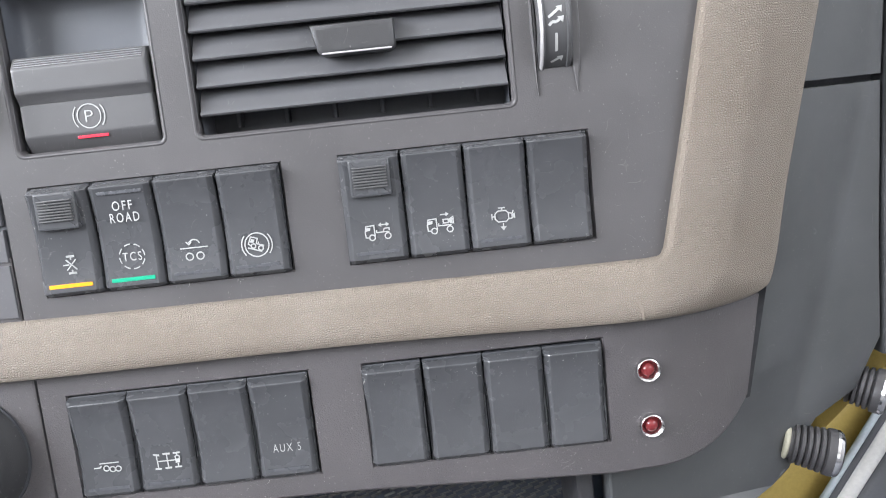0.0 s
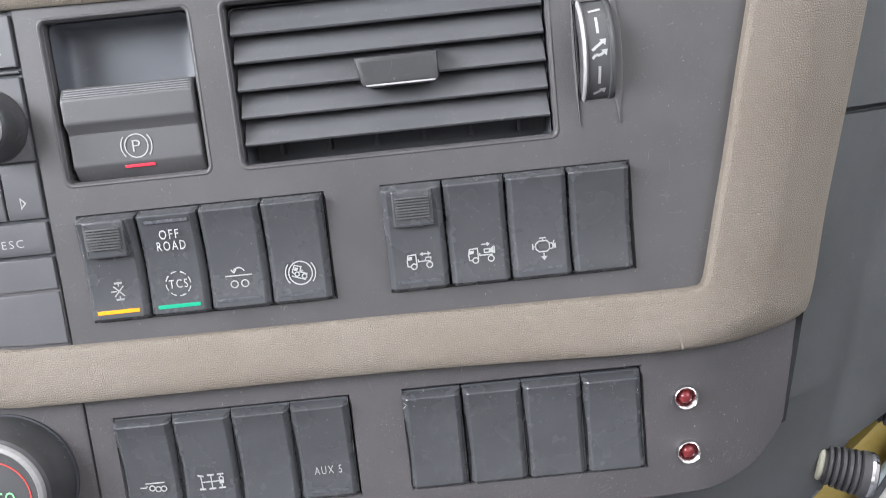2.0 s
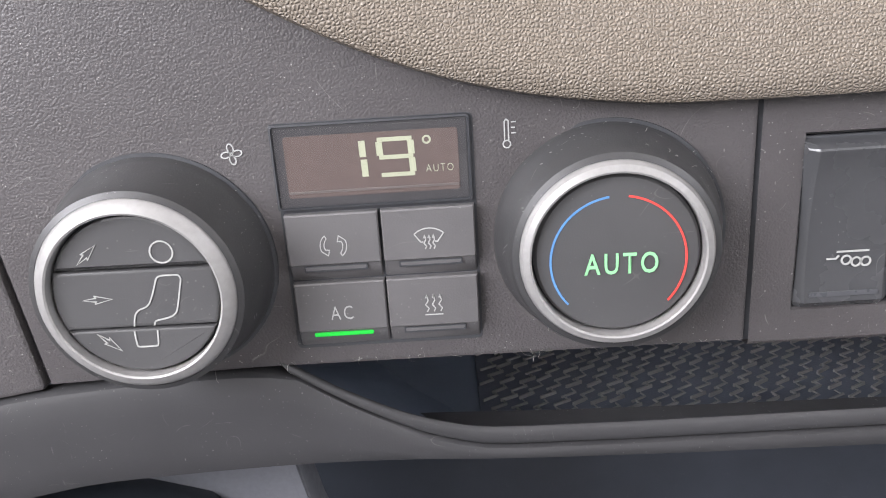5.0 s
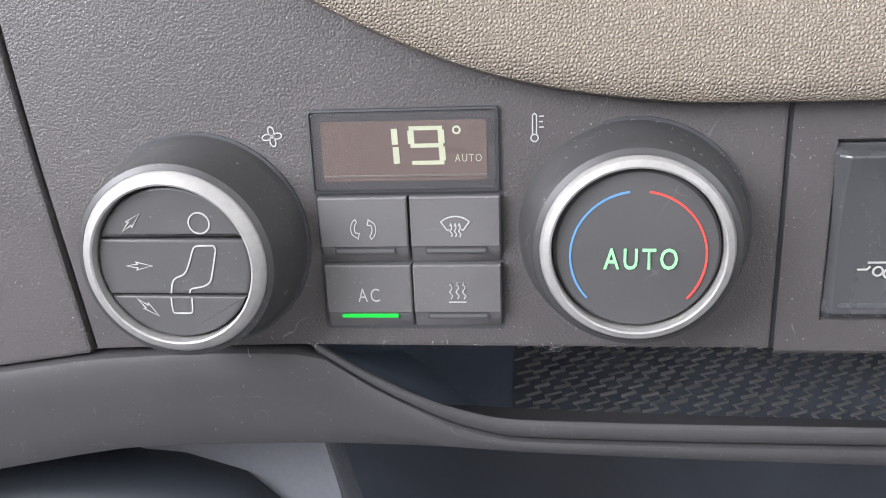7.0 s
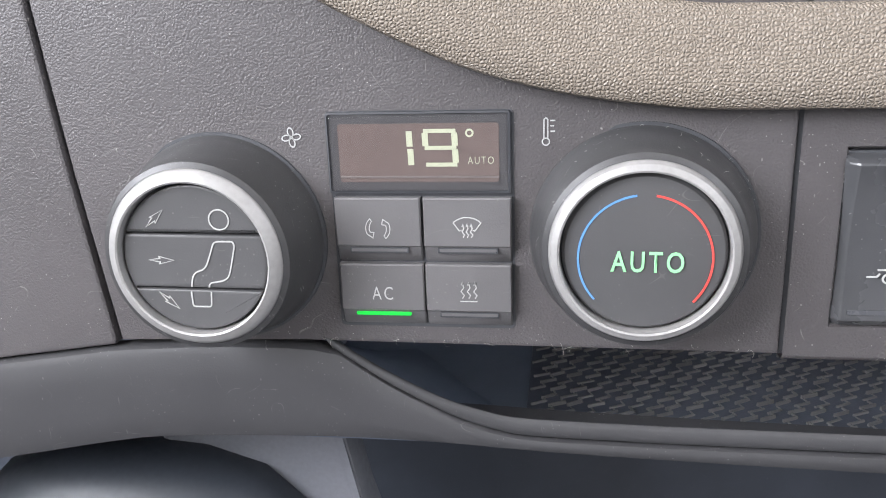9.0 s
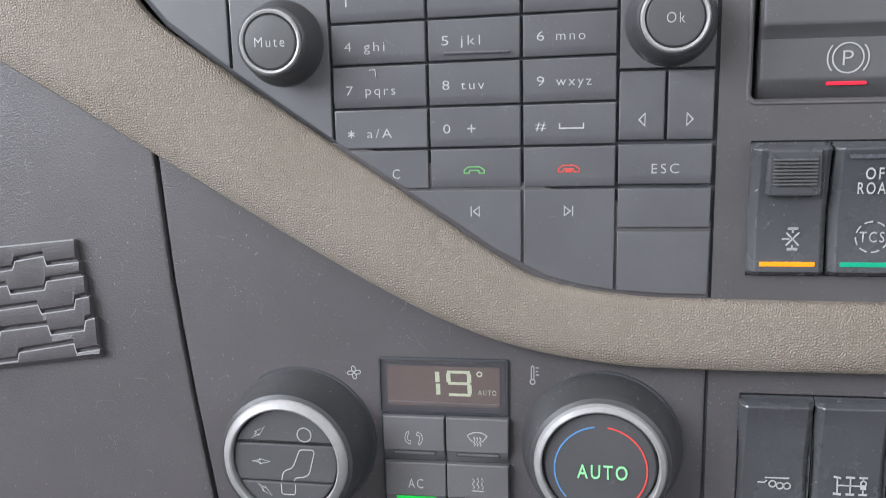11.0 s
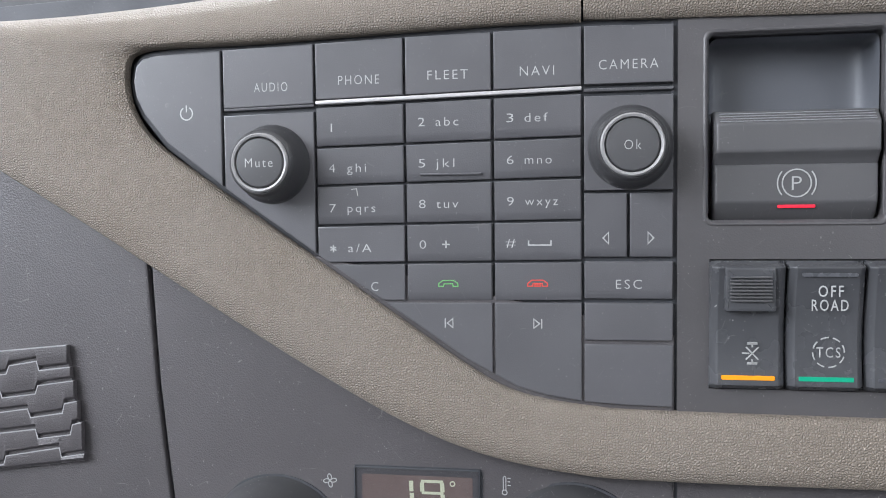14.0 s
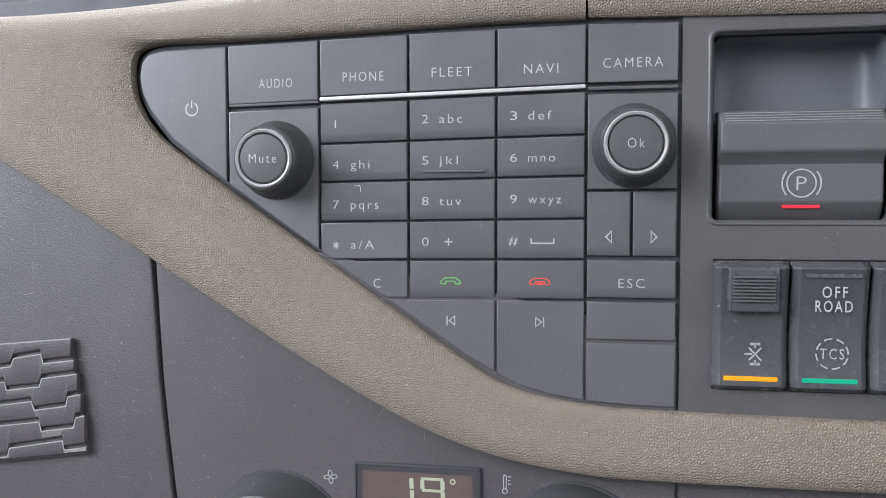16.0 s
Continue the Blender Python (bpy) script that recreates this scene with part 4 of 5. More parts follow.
            lettering("OFF", 0.0031, FACE + 0.0019, sw, cx=0.0006, cz=0.0102, width=0.0066, weight=0.014)
            lettering("ROAD", 0.0031, FACE + 0.0011, sw, cx=0.0006, cz=0.0062, width=0.0097, weight=0.014)
            lettering("TCS", 0.0029, FACE, sw, cx=0.0006, cz=-0.0072, width=0.0064, weight=0.012)
            drawn([(arc(0.6, 0, 4.2, a, a + 30, 6), False) for a in range(0, 360, 45)], FACE, sw, cz=-0.0072, w=0.00036)
            part("indicator", BAR, "unlit", sw, "unlit upper bar", (0.0003, -FACE - 0.0019, 0.0147))
        elif sign == "aux":
            lettering("AUX 5", 0.0030, FACE_LOW, sw, cx=0.0004, cz=low, width=0.0098, weight=0.006)
        elif sign:
            drawn(SIGNS[sign], FACE if z > 1.15 else FACE_LOW, sw, cx=0.0012 if sign == "lock" else off, cz=low + (0.0008 if sign == "lift" else 0.0), w=0.00040)
        if lamp:
            bar_ob = part("indicator", BAR if lamp == "unlit" else prism(bmesh.new(), rrect(0, 0, 0.0146, 0.0013, 0.0002, 1), 0, 0.00025, 0.0001), lamp, sw, "" if lamp == "unlit" else "lit %s indicator bar" % lamp, (0, -0.0003 - (FACE if z > 1.15 else FACE_LOW), -0.0148 if z > 1.15 else -0.0151))

# ---- parking brake ----
brake = thing("parking_brake_switch", "black parking brake lever in a recess with lit red bar", "switch", (-0.1274, 0.3, 1.2299))
W, H = 0.0462, 0.0518
bm = bmesh.new()
loops(bm, [[V(x, z, d + 0.0035 * (0.5 - z / H) * (d < -0.0105)) for x, z in rrect(0, 0, W - q, H - q, 0.0024, 6)] for q, d in ((0.0, -0.0040), (0.0006, -0.0110), (0.0016, -0.0138), (0.0036, -0.0155), (0.0070, -0.0164), (0.0120, -0.0168))])
bmesh.ops.reverse_faces(bm, faces=bm.faces)
part("recess", bm, "recess", brake)
bm = bmesh.new()
hw = 0.0224
prof = [(-0.0266, -0.012), (-0.0266, -0.0046), (-0.0260, -0.0038), (-0.0217, -0.0014), (-0.0212, -0.0011), (-0.0206, -0.0011), (-0.0112, -0.0012), (-0.0107, -0.0012), (-0.0105, -0.0016), (-0.0077, 0.0002), (-0.0073, 0.0007), (-0.0068, 0.0010),
        (-0.0060, 0.0010), (0.0002, 0.0010), (0.0008, 0.0010), (0.0013, 0.0008), (0.0044, -0.0017), (0.0048, -0.0026), (0.0048, -0.012)]
loops(bm, [[V(0.0003 + x, z, d + e) for x, e in ((-hw, -0.006), (-hw + 0.0001, -0.0012), (-hw + 0.0006, -0.0002), (-hw + 0.0010, 0), (-hw + 0.0016, 0), (hw - 0.0016, 0), (hw - 0.0010, 0), (hw - 0.0006, -0.0002), (hw - 0.0001, -0.0012), (hw, -0.006))] for z, d in prof], close=False, cap=False)
lev = part("lever", bm, "lever", brake)
for k in range(4):
    part("rib", prism(bmesh.new(), rrect(0.0003, 0.0017 + k * 0.00078, 2 * hw - 0.003, 0.00026, 0.0001, 1), -0.004, 0.00085 - k * 0.00063, 0.0001), "glinting", lev)
lettering("P", 0.0040, -0.0009, brake, cx=0.0006, cz=-0.0159, width=0.0027)
drawn([ring(0.6, 0, 3.9, 30), (arc(0.6, 0, 5.2, 140, 220), False), (arc(0.6, 0, 5.2, -40, 40), False)], -0.0010, brake, cz=-0.0159, w=0.00036)
part("indicator", prism(bmesh.new(), rrect(0.0007, -0.0225, 0.0102, 0.0009, 0.0002, 1), -0.004, -0.0014, 0.0001), "red", brake, "lit red indicator bar")

# rounded edges of the two large openings in the upper panel
for x, z, w, h in ((-0.1274, 1.2299, 0.0488, 0.0542), (-0.0391, 1.2299, 0.1062, 0.0542)):
    bm = bmesh.new()
    loops(bm, [[V(px, pz, d) for px, pz in rrect(x, z, w + q, h + q, radius, 6)] for q, d, radius in ((0.0022, -0.0004, 0.0030), (0.0016, 0.0001, 0.0028), (0.0008, 0.0003, 0.0026), (0.0000, 0.0002, 0.0024), (-0.0008, -0.0003, 0.0022), (-0.0012, -0.0012, 0.0021), (-0.0014, -0.0070, 0.0021))], cap=False)
    part("opening_edge", bm, "panel", dash, "rounded edge of an opening in the switch panel")

# ---- air vent ----
vent = thing("air_vent", "dark grey air vent with slanted slats and tab", "air vent", (-0.0391, 0.3, 1.2290))
VW, VH = 0.1034, 0.0524
bm = bmesh.new()
loops(bm, [[V(x, z, d) for x, z in rrect(0, 0, VW - q, VH - q, 0.002)] for q, d in ((0, -0.004), (0.0, -0.026))])
bmesh.ops.reverse_faces(bm, faces=bm.faces)
part("duct", bm, "recess", vent)
for k in range(5):
    zl = 0.0170 - k * 0.00905
    bm = bmesh.new()
    hw = VW / 2 - 0.0004
    prof = [(zl - 0.0002, -0.0022), (zl + 0.0001, -0.0011), (zl + 0.0006, -0.0007), (zl + 0.0012, -0.0011), (zl + 0.0020, -0.0022), (zl + 0.0045, -0.0034), (zl + 0.0080, -0.0064), (zl + 0.0096, -0.0090), (zl + 0.0086, -0.0092), (zl + 0.0070, -0.0072), (zl + 0.0032, -0.0046)]
    loops(bm, [[V(x, z, d) for z, d in prof] for x in (-hw, hw)], cap=True, back=True)
    bmesh.ops.recalc_face_normals(bm, faces=bm.faces)
    part("slat", bm, "slat", vent)
for k in range(6):
    part("vane", prism(bmesh.new(), rrect(-0.042 + k * 0.0168, -0.001, 0.0014, 0.046, 0.0003, 1), -0.027, -0.016), "dark", vent)
tab = part("tab", prism(bmesh.new(), [(-0.0078, -0.0042), (0.0136, -0.0042), (0.0150, -0.0036), (0.0157, -0.0024), (0.0157, 0.0058), (-0.0116, 0.0058), (-0.0108, 0.0010), (-0.0098, -0.0028), (-0.0090, -0.0038)], -0.010, 0.0042, 0.0014), "rubber", vent, "moulded tab with a bright edge")
part("tab_edge", prism(bmesh.new(), rrect(0.0030, -0.0036, 0.0228, 0.0006, 0.0003, 2), 0.002, 0.0046, 0.0002), "satin", tab)

# ---- thumbwheel ----
wheel = thing("vent_thumbwheel", "black vent thumbwheel with white arrow marks", "thumbwheel", (0.0282, 0.3, 1.2294))
bm = bmesh.new()
R, C = 0.0188, -0.0095
prof = [(-0.0055, R - 0.006), (-0.0055, R - 0.0012), (-0.0047, R - 0.0002), (-0.0038, R), (-0.0035, R - 0.0008), (0.0035, R - 0.0008), (0.0038, R), (0.0047, R - 0.0002), (0.0055, R - 0.0012), (0.0055, R - 0.006)]
loops(bm, [[V(x, r * math.sin(a), C + r * math.cos(a)) for x, r in prof] for a in [2 * math.pi * k / 72 for k in range(73)]], close=False, cap=False)
bmesh.ops.recalc_face_normals(bm, faces=bm.faces)
roll = part("wheel", bm, "cap", wheel)
bm = bmesh.new()


def on_wheel(lines, w=0.0011):
    for pts in lines:
        fine = [(x0 + (x1 - x0) * j / 6, a0 + (a1 - a0) * j / 6) for (x0, a0), (x1, a1) in zip(pts, pts[1:]) for j in range(6)] + [pts[-1]]
        for (x0, a0), (x1, a1) in zip(fine, fine[1:]):
            r = R - 0.00055
            n = Vector((x1 - x0, (a1 - a0) * r)).normalized()
            ox, oa = -n.y * w / 2, n.x * w / 2 / r
            q = [(x0 + ox, a0 + oa), (x0 - ox, a0 - oa), (x1 - ox, a1 - oa), (x1 + ox, a1 + oa)]
            bm.faces.new([bm.verts.new(V(x, r * math.sin(a), C + r * math.cos(a))) for x, a in q])


on_wheel([[(0.0, 0.27), (0.0, 0.58)], [(0.0, -0.30), (0.0, -0.64)], [(-0.0023, -0.02), (0.0012, 0.12)], [(-0.0023, -0.16), (-0.0012, -0.10), (0.0002, -0.11), (0.0014, -0.06)], [(-0.0020, 0.72), (0.0020, 0.76)], [(-0.0016, -0.88), (0.0010, -0.79)]], 0.0009)
for x, a in ((0.0016, 0.135), (0.0019, -0.045), (0.0015, -0.775)):
    bm.faces.new([bm.verts.new(V(x + dx, (R - 0.0005) * math.sin(a + da), C + (R - 0.0005) * math.cos(a + da))) for dx, da in ((0.0008, 0.035), (-0.0014, 0.025), (0.0004, -0.085))])
part("marks", bm, "ink", roll)
# Added silver band that stands in for the highlight on the left ridge.
bm = bmesh.new()
loops(bm, [[V(x, r * math.sin(a), C + r * math.cos(a)) for x, r in ((-0.0053, R - 0.0010), (-0.0050, R - 0.0001), (-0.0045, R + 0.0002), (-0.0041, R - 0.0001))] for a in [2 * math.pi * k / 72 for k in range(73)]], close=False, cap=False)
part("wheel_rim", bm, "satin", roll, "silver band for the highlight on the left ridge of the wheel")
bm = bmesh.new()
loops(bm, [[V(x, z, d) for x, z in rrect(0, 0, 0.0118 - q, 0.0318 - q, 0.001)] for q, d in ((0, -0.002), (0.001, -0.012), (0.002, -0.03))])
bmesh.ops.reverse_faces(bm, faces=bm.faces)
part("slot", bm, "panel", wheel)
for sx, wide in ((1.1, 0.0022), (-1, 0.0010)):
    spindle = [(sx * 0.0063 + wide * s * f, 0.0245 * t) for s, ts in ((1, (-1, -0.6, -0.2, 0.2, 0.6, 1)), (-1, (0.6, 0.2, -0.2, -0.6))) for t in ts for f in (1 - t * t,)]
    part("slot_edge", prism(bmesh.new(), spindle, -0.001, 0.0007, 0.0006), "panel", wheel)

# ---- radio and phone keypad ----
radio = thing("radio_keypad", "black radio and phone keypad with printed keys and two knobs", "radio", (0, 0.3, 0))
OUT = [(-0.1605, 1.1488), (-0.1605, 1.2602), (-0.1870, 1.2606), (-0.2400, 1.2596), (-0.2975, 1.2580), (-0.3195, 1.2572), (-0.3240, 1.2562), (-0.3264, 1.2538), (-0.3274, 1.2490), (-0.3266, 1.2440), (-0.3240, 1.2385), (-0.3165, 1.2292), (-0.2960, 1.2136), (-0.2660, 1.1925),
       (-0.2440, 1.1774), (-0.2210, 1.1618), (-0.2060, 1.1538), (-0.1960, 1.1512), (-0.1860, 1.1498), (-0.1730, 1.1490)]
part("body", prism(bmesh.new(), inset(OUT, -0.0016), -0.02, -0.0012, 0.0003), "gap", radio)
C = [-0.3400, -0.2975, -0.2676, -0.2396, -0.2130, -0.1866, -0.1605]
GAP = 0.00042


def rise(x, z):
    """How much lower the rows of keys lie away from the switches."""
    return 0.0235 * min(1.1, max(0.0, (z - 1.150) / 0.093)) * min(0.0, x + 0.1866)


LEVEL = [(x, z - rise(x, z)) for x, z in inset(OUT, 0.0004)]


def key(x0, x1, z0, z1, d=0.0008, foot=True, label=""):
    poly = tidy(clip(LEVEL, x0 + GAP, x1 - GAP, z0 + GAP, z1 - GAP), 0.0011)
    bm = bmesh.new()
    if len(poly) == 4 and foot:
        a, b, p, q = x0 + GAP, x1 - GAP, z0 + GAP, z1 - GAP
        e = 0.0003
        prof = [(p, -0.006), (p, d - 0.0006), (p + e, d - 0.0004), (p + 0.0022, d - 0.00008), (p + 0.0027, d), (q - e, d), (q, d - e), (q, -0.006)]
        loops(bm, [[V(x, z, dd) for x, dd in ((a, -0.006), (a, dz - e), (a + e, dz), (b - e, dz), (b, dz - e), (b, -0.006))] for z, dz in prof], close=False, cap=False)
    else:
        prism(bm, poly, -0.006, d, 0.0003)
    for v in bm.verts:
        v.co.z += rise(v.co.x, v.co.z)
    return part("key", bm, "key", radio, label)


Z = [1.2412, 1.2285, 1.2165, 1.2040, 1.1920, 1.1800]
key(C[0], C[1], 1.10, 1.30, foot=False)
drawn([(arc(0, 0, 2.0, 120, 420, 20), False), ([(0, 0.4), (0, 2.6)], False)], 0.0008, radio, cx=-0.3094, cz=1.2384, w=0.0004)
for k, word, wide in ((1, "AUDIO", 0.0108), (2, "PHONE", 0.0128), (3, "FLEET", 0.0122), (4, "NAVI", 0.0100), (5, "CAMERA", 0.0168)):
    kb = key(C[k], C[k + 1], 1.2430 if k > 1 else 1.2418, 1.2640, foot=False)
    lettering(word, 0.0028, 0.00085, kb, cx=(C[k] + C[k + 1]) / 2 + (0.0010 if k == 1 else 0.0), cz=(0, 1.2458, 1.2471, 1.2477, 1.2479, 1.2489)[k], width=wide)


def key_strip(name, xa, xb, z, high, d, material, label=""):
    bm = prism(bmesh.new(), rrect((xa + xb) / 2, z, xb - xa - 0.0006, high, 0.0003, 2), -0.004, d, 0.0003)
    for v in bm.verts:
        v.co.z += rise(v.co.x, v.co.z)
    return part(name, bm, material, radio, label)


key_strip("bright_strip", C[2], C[5], 1.2424, 0.0012, 0.0012, "satin", "satin silver strip")
for k in (1, 5):
    key_strip("strip", C[k], C[k + 1], 1.2418, 0.0010, 0.0004, "key")
key(C[1], C[2], 1.15, 1.2402, foot=False)
PHONE_KEYS = (("1", ""), ("2", "abc"), ("3", "def"), ("4", "ghi"), ("5", "jkl"), ("6", "mno"), ("7", "pqrs"), ("8", "tuv"), ("9", "wxyz"), ("*", "a/A"), ("0", "+"), ("#", ""))
LETTER = {"abc": 0.0069, "def": 0.0068, "ghi": 0.0060, "jkl": 0.0056, "mno": 0.0079, "pqrs": 0.0087, "tuv": 0.0066, "wxyz": 0.0097, "a/A": 0.0073}
for i, (digit, letters) in enumerate(PHONE_KEYS):
    r, c = divmod(i, 3)
    kb = key(C[2 + c], C[3 + c], Z[r + 1], Z[r])
    z = (Z[r] + Z[r + 1]) / 2 - (0.0020, 0.0010, 0.0005)[c]
    x = C[2 + c] + 0.0004
    zd = z - (0.0012 if digit == "*" else 0)
    if digit == "*":
        drawn([([(-1.1 * math.cos(radians(a)), -1.1 * math.sin(radians(a))), (1.1 * math.cos(radians(a)), 1.1 * math.sin(radians(a)))], False) for a in (90, 30, 150)], 0.00085, kb, cx=x + 0.0048, cz=z - 0.0002, w=0.0003)
    else:
        lettering(digit, 0.0026, 0.00085, kb, cx=x + 0.0048, cz=zd, width={"1": 0.0004, "*": 0.0022, "#": 0.0030}.get(digit, 0.0020))
    if letters == "+":
        drawn([([(-1.15, 0), (1.15, 0)], False), ([(0, -1.15), (0, 1.15)], False)], 0.00085, kb, cx=x + 0.0119, cz=z, w=0.00042)
    elif letters:
        lettering(letters, 0.0026, 0.00085, kb, cx=x + 0.0095 + LETTER[letters] / 2 - (0.0004 if c else 0), cz=z, width=LETTER[letters])
    if digit == "#":
        drawn([([(-3.3, 0.8), (-3.3, -0.6), (3.3, -0.6), (3.3, 0.8)], False)], 0.00085, kb, cx=x + 0.0134, cz=z - 0.0002, w=0.0004)
    if digit == "5":
        part("guide_ridge", prism(bmesh.new(), rrect(x + 0.0135, z - 0.0034, 0.0185, 0.0006, 0.0002, 2), 0.0004, 0.0013, 0.0002), "key", kb)
kb = key(C[2], C[3], Z[5], Z[4], foot=False)
lettering("C", 0.0028, 0.00085, kb, cx=-0.2495, cz=1.1842, width=0.0022)
PHONE = [([(-2.9, -0.9), (-2.9, 0.0), (-1.6, 0.9), (1.6, 0.9), (2.9, 0.0), (2.9, -0.9), (1.5, -0.9), (1.3, -0.1), (-1.3, -0.1), (-1.5, -0.9)], True)]
drawn(PHONE, 0.00085, key(C[3], C[4], Z[5], Z[4]), "call", cx=-0.2267, cz=1.1852, w=0.0003)
drawn(PHONE + [([(-1.0, -0.5), (1.0, -0.5)], False), ([(-1.0, -0.9), (1.0, -0.9)], False)], 0.00085, key(C[4], C[5], Z[5], Z[4]), "hang", cx=-0.1999, cz=1.1854, w=0.0003)
drawn([([(-1.4, 1.6), (-1.4, -1.6)], False), ([(1.2, 1.5), (-0.7, 0), (1.2, -1.5)], True)], 0.00085, key(C[2], C[4], 1.10, Z[5], foot=False), cx=-0.2265, cz=1.1732, w=0.00032, scale=0.0009)
drawn([([(1.4, 1.6), (1.4, -1.6)], False), ([(-1.2, 1.5), (0.7, 0), (-1.2, -1.5)], True)], 0.00085, key(C[4], C[5], 1.10, Z[5], foot=False), cx=-0.2000, cz=1.1733, w=0.00032, scale=0.0009)
key(C[5], C[6], 1.2122, 1.2404, foot=False)
drawn([([(0.8, 1.7), (-0.8, 0), (0.8, -1.7)], True)], 0.00085, key(C[5], -0.1735, 1.1928, 1.2122), cx=-0.1800, cz=1.1987, w=0.0004)
drawn([([(-0.8, 1.7), (0.8, 0), (-0.8, -1.7)], True)], 0.00085, key(-0.1735, C[6], 1.1928, 1.2122), cx=-0.1672, cz=1.1987, w=0.0004)
kb = key(C[5], C[6], 1.1805, 1.1922)
lettering("ESC", 0.0027, 0.00085, kb, cx=-0.1734, cz=1.1852, width=0.0074)
key(C[5], C[6], 1.1682, 1.1800, foot=False)
key(C[5], C[6], 1.1400, 1.1678, foot=False)
for word, x, z, wide in (("Mute", -0.2816, 1.2220, 0.0086), ("Ok", -0.1730, 1.2250, 0.0046)):
    knob = part("knob", revolve(bmesh.new(), [(0.0122, -0.001), (0.0122, 0.0012), (0.0117, 0.0022), (0.0108, 0.0040), (0.0102, 0.0090), (0.0098, 0.0104), (0.0092, 0.0110), (0.0088, 0.0110)], x, z, cap=False), "rubber", radio, "round rubber-sided %s knob" % word.lower())
    part("ring", revolve(bmesh.new(), [(0.0089, 0.0108), (0.0088, 0.0116), (0.0084, 0.0120), (0.0078, 0.0118), (0.0076, 0.0108)], x, z, cap=False), "ring", knob, "silver ring")
    cap = part("cap", revolve(bmesh.new(), [(0.0075, 0.0100), (0.0074, 0.0113), (0.0070, 0.0117), (0.0040, 0.0119)], x, z), "cap", knob)
    lettering(word, 0.0027, 0.0120, knob, cx=x, cz=z, width=wide)

# ---- climate control ----


def climate_control(name, label, x, z, tall, face, lean_to, wide):
    k = thing(name, label, "rotary control", (x, 0.3, z), "climate knobs")
    k.rotation_euler = (0, 0, radians(lean_to))
    part("collar", revolve(bmesh.new(), [(0.0236, -0.001), (0.0234, 0.0012), (0.0228, 0.0030), (0.0220, 0.0055), (0.0210, tall - 0.0050), (0.0207, tall - 0.0030), (wide + 0.0012, tall - 0.0016), (wide, tall - 0.0010)], cap=False, n=96), "rubber", k)
    part("ring", revolve(bmesh.new(), [(wide, tall - 0.0022), (wide, tall - 0.0012), (wide - 0.0004, tall - 0.0004), (0.0182, tall + 0.0002), (0.0170, tall + 0.0008), (0.0166, tall + 0.0006), (0.0165, tall - 0.0035)], cap=False, n=96), "ring", k, "brushed silver ring")
    # Contact shade at the knob's base, added as a thin dark ring.
    part("foot", revolve(bmesh.new(), [(0.0243, -0.0005), (0.0242, 0.0002), (0.0230, 0.0003)], cap=False, n=96), "gap", k, "dark ring for the contact shade round the foot of the knob")
    part("seat", revolve(bmesh.new(), [(0.0166, tall - 0.0036), (0.0166, tall - 0.0032)], n=64), "gap", k)
    face(k, tall - 0.0012)
    return k


def temperature(k, d):
    part("cap", revolve(bmesh.new(), [(0.0161, d - 0.003), (0.0161, d - 0.0006), (0.0155, d + 0.0001), (0.010, d + 0.0004), (0.004, d + 0.0005)], n=96), "cap", k)
    e = d + 0.0008
    lettering("AUTO", 0.0042, e, k, "auto", 0.0007, -0.0016, 0.0142, weight=0.022)
    drawn([(arc(0.2, -1.2, 13.05, 98, 222, 40), False)], e - 0.0005, k, "blue_line", 0.00042)
    drawn([(arc(0.2, -1.2, 13.05, 82, -42, 40), False)], e - 0.0005, k, "red_line", 0.00042)
    drawn([ring(0.6, -5.6, 0.45, 12)], e - 0.0005, k, "unlit", 0.0002, name="sensor_dot")


def soften(pts, rounds=2):
    """Cut the corners of an open line."""
    for _ in range(rounds):
        out = [pts[0]]
        for a, b in zip(pts, pts[1:]):
            out += [(a[0] * 0.75 + b[0] * 0.25, a[1] * 0.75 + b[1] * 0.25), (a[0] * 0.25 + b[0] * 0.75, a[1] * 0.25 + b[1] * 0.75)]
        pts = out + [pts[-1]]
    return pts


def airflow(k, d):
    disc_pts = disc(0, 0, 0.0160, 96)
    for z0, z1 in ((-0.02, -0.0069), (-0.0065, 0.0053), (0.0057, 0.02)):
        part("segment", prism(bmesh.new(), tidy(clip(disc_pts, -0.02, 0.02, z0, z1)), d - 0.003, d + 0.0003, 0.0005), "cap", k)
    e = d + 0.00035
    drawn([ring(6.4, 8.6, 2.15, 28)], e, k, w=0.0003)
    arrow = [(-3.0, 0.0), (-0.4, 0.8), (-0.6, 1.7), (2.8, 0), (-0.6, -1.7), (-0.4, -0.8)]
    for cx, cz, turn in ((-7.8, 8.8, 42), (-7.4, -0.4, 0), (-6.8, -9.5, -42)):
        c, s = math.cos(radians(turn)), math.sin(radians(turn))
        drawn([([(cx + 0.98 * (x * c - y * 0.50 * s), cz + 0.98 * (x * s + y * 0.50 * c)) for x, y in arrow], True)], e, k, w=0.00024)
    seat = [(9.2, 3.0), (8.9, 3.9), (8.1, 3.9), (5.4, 3.9), (4.6, 3.5), (4.3, 2.8), (2.7, -1.2), (1.7, -2.4), (0.0, -2.9), (-0.9, -3.9), (-1.4, -6.3)]
    back = [(2.5, -6.3), (2.9, -5.3), (4.2, -5.1), (5.8, -4.8), (7.0, -4.1), (7.6, -3.0), (9.2, 3.0)]
    drawn([(soften(seat), False), (soften(back), False)], e, k, w=0.0003)
    drawn([(soften([(-1.6, -7.3), (-1.6, -9.9), (-1.5, -10.6), (-0.8, -10.7), (1.8, -10.7), (2.5, -10.6), (2.7, -9.9), (2.9, -7.3)]), False)], e, k, w=0.0003)


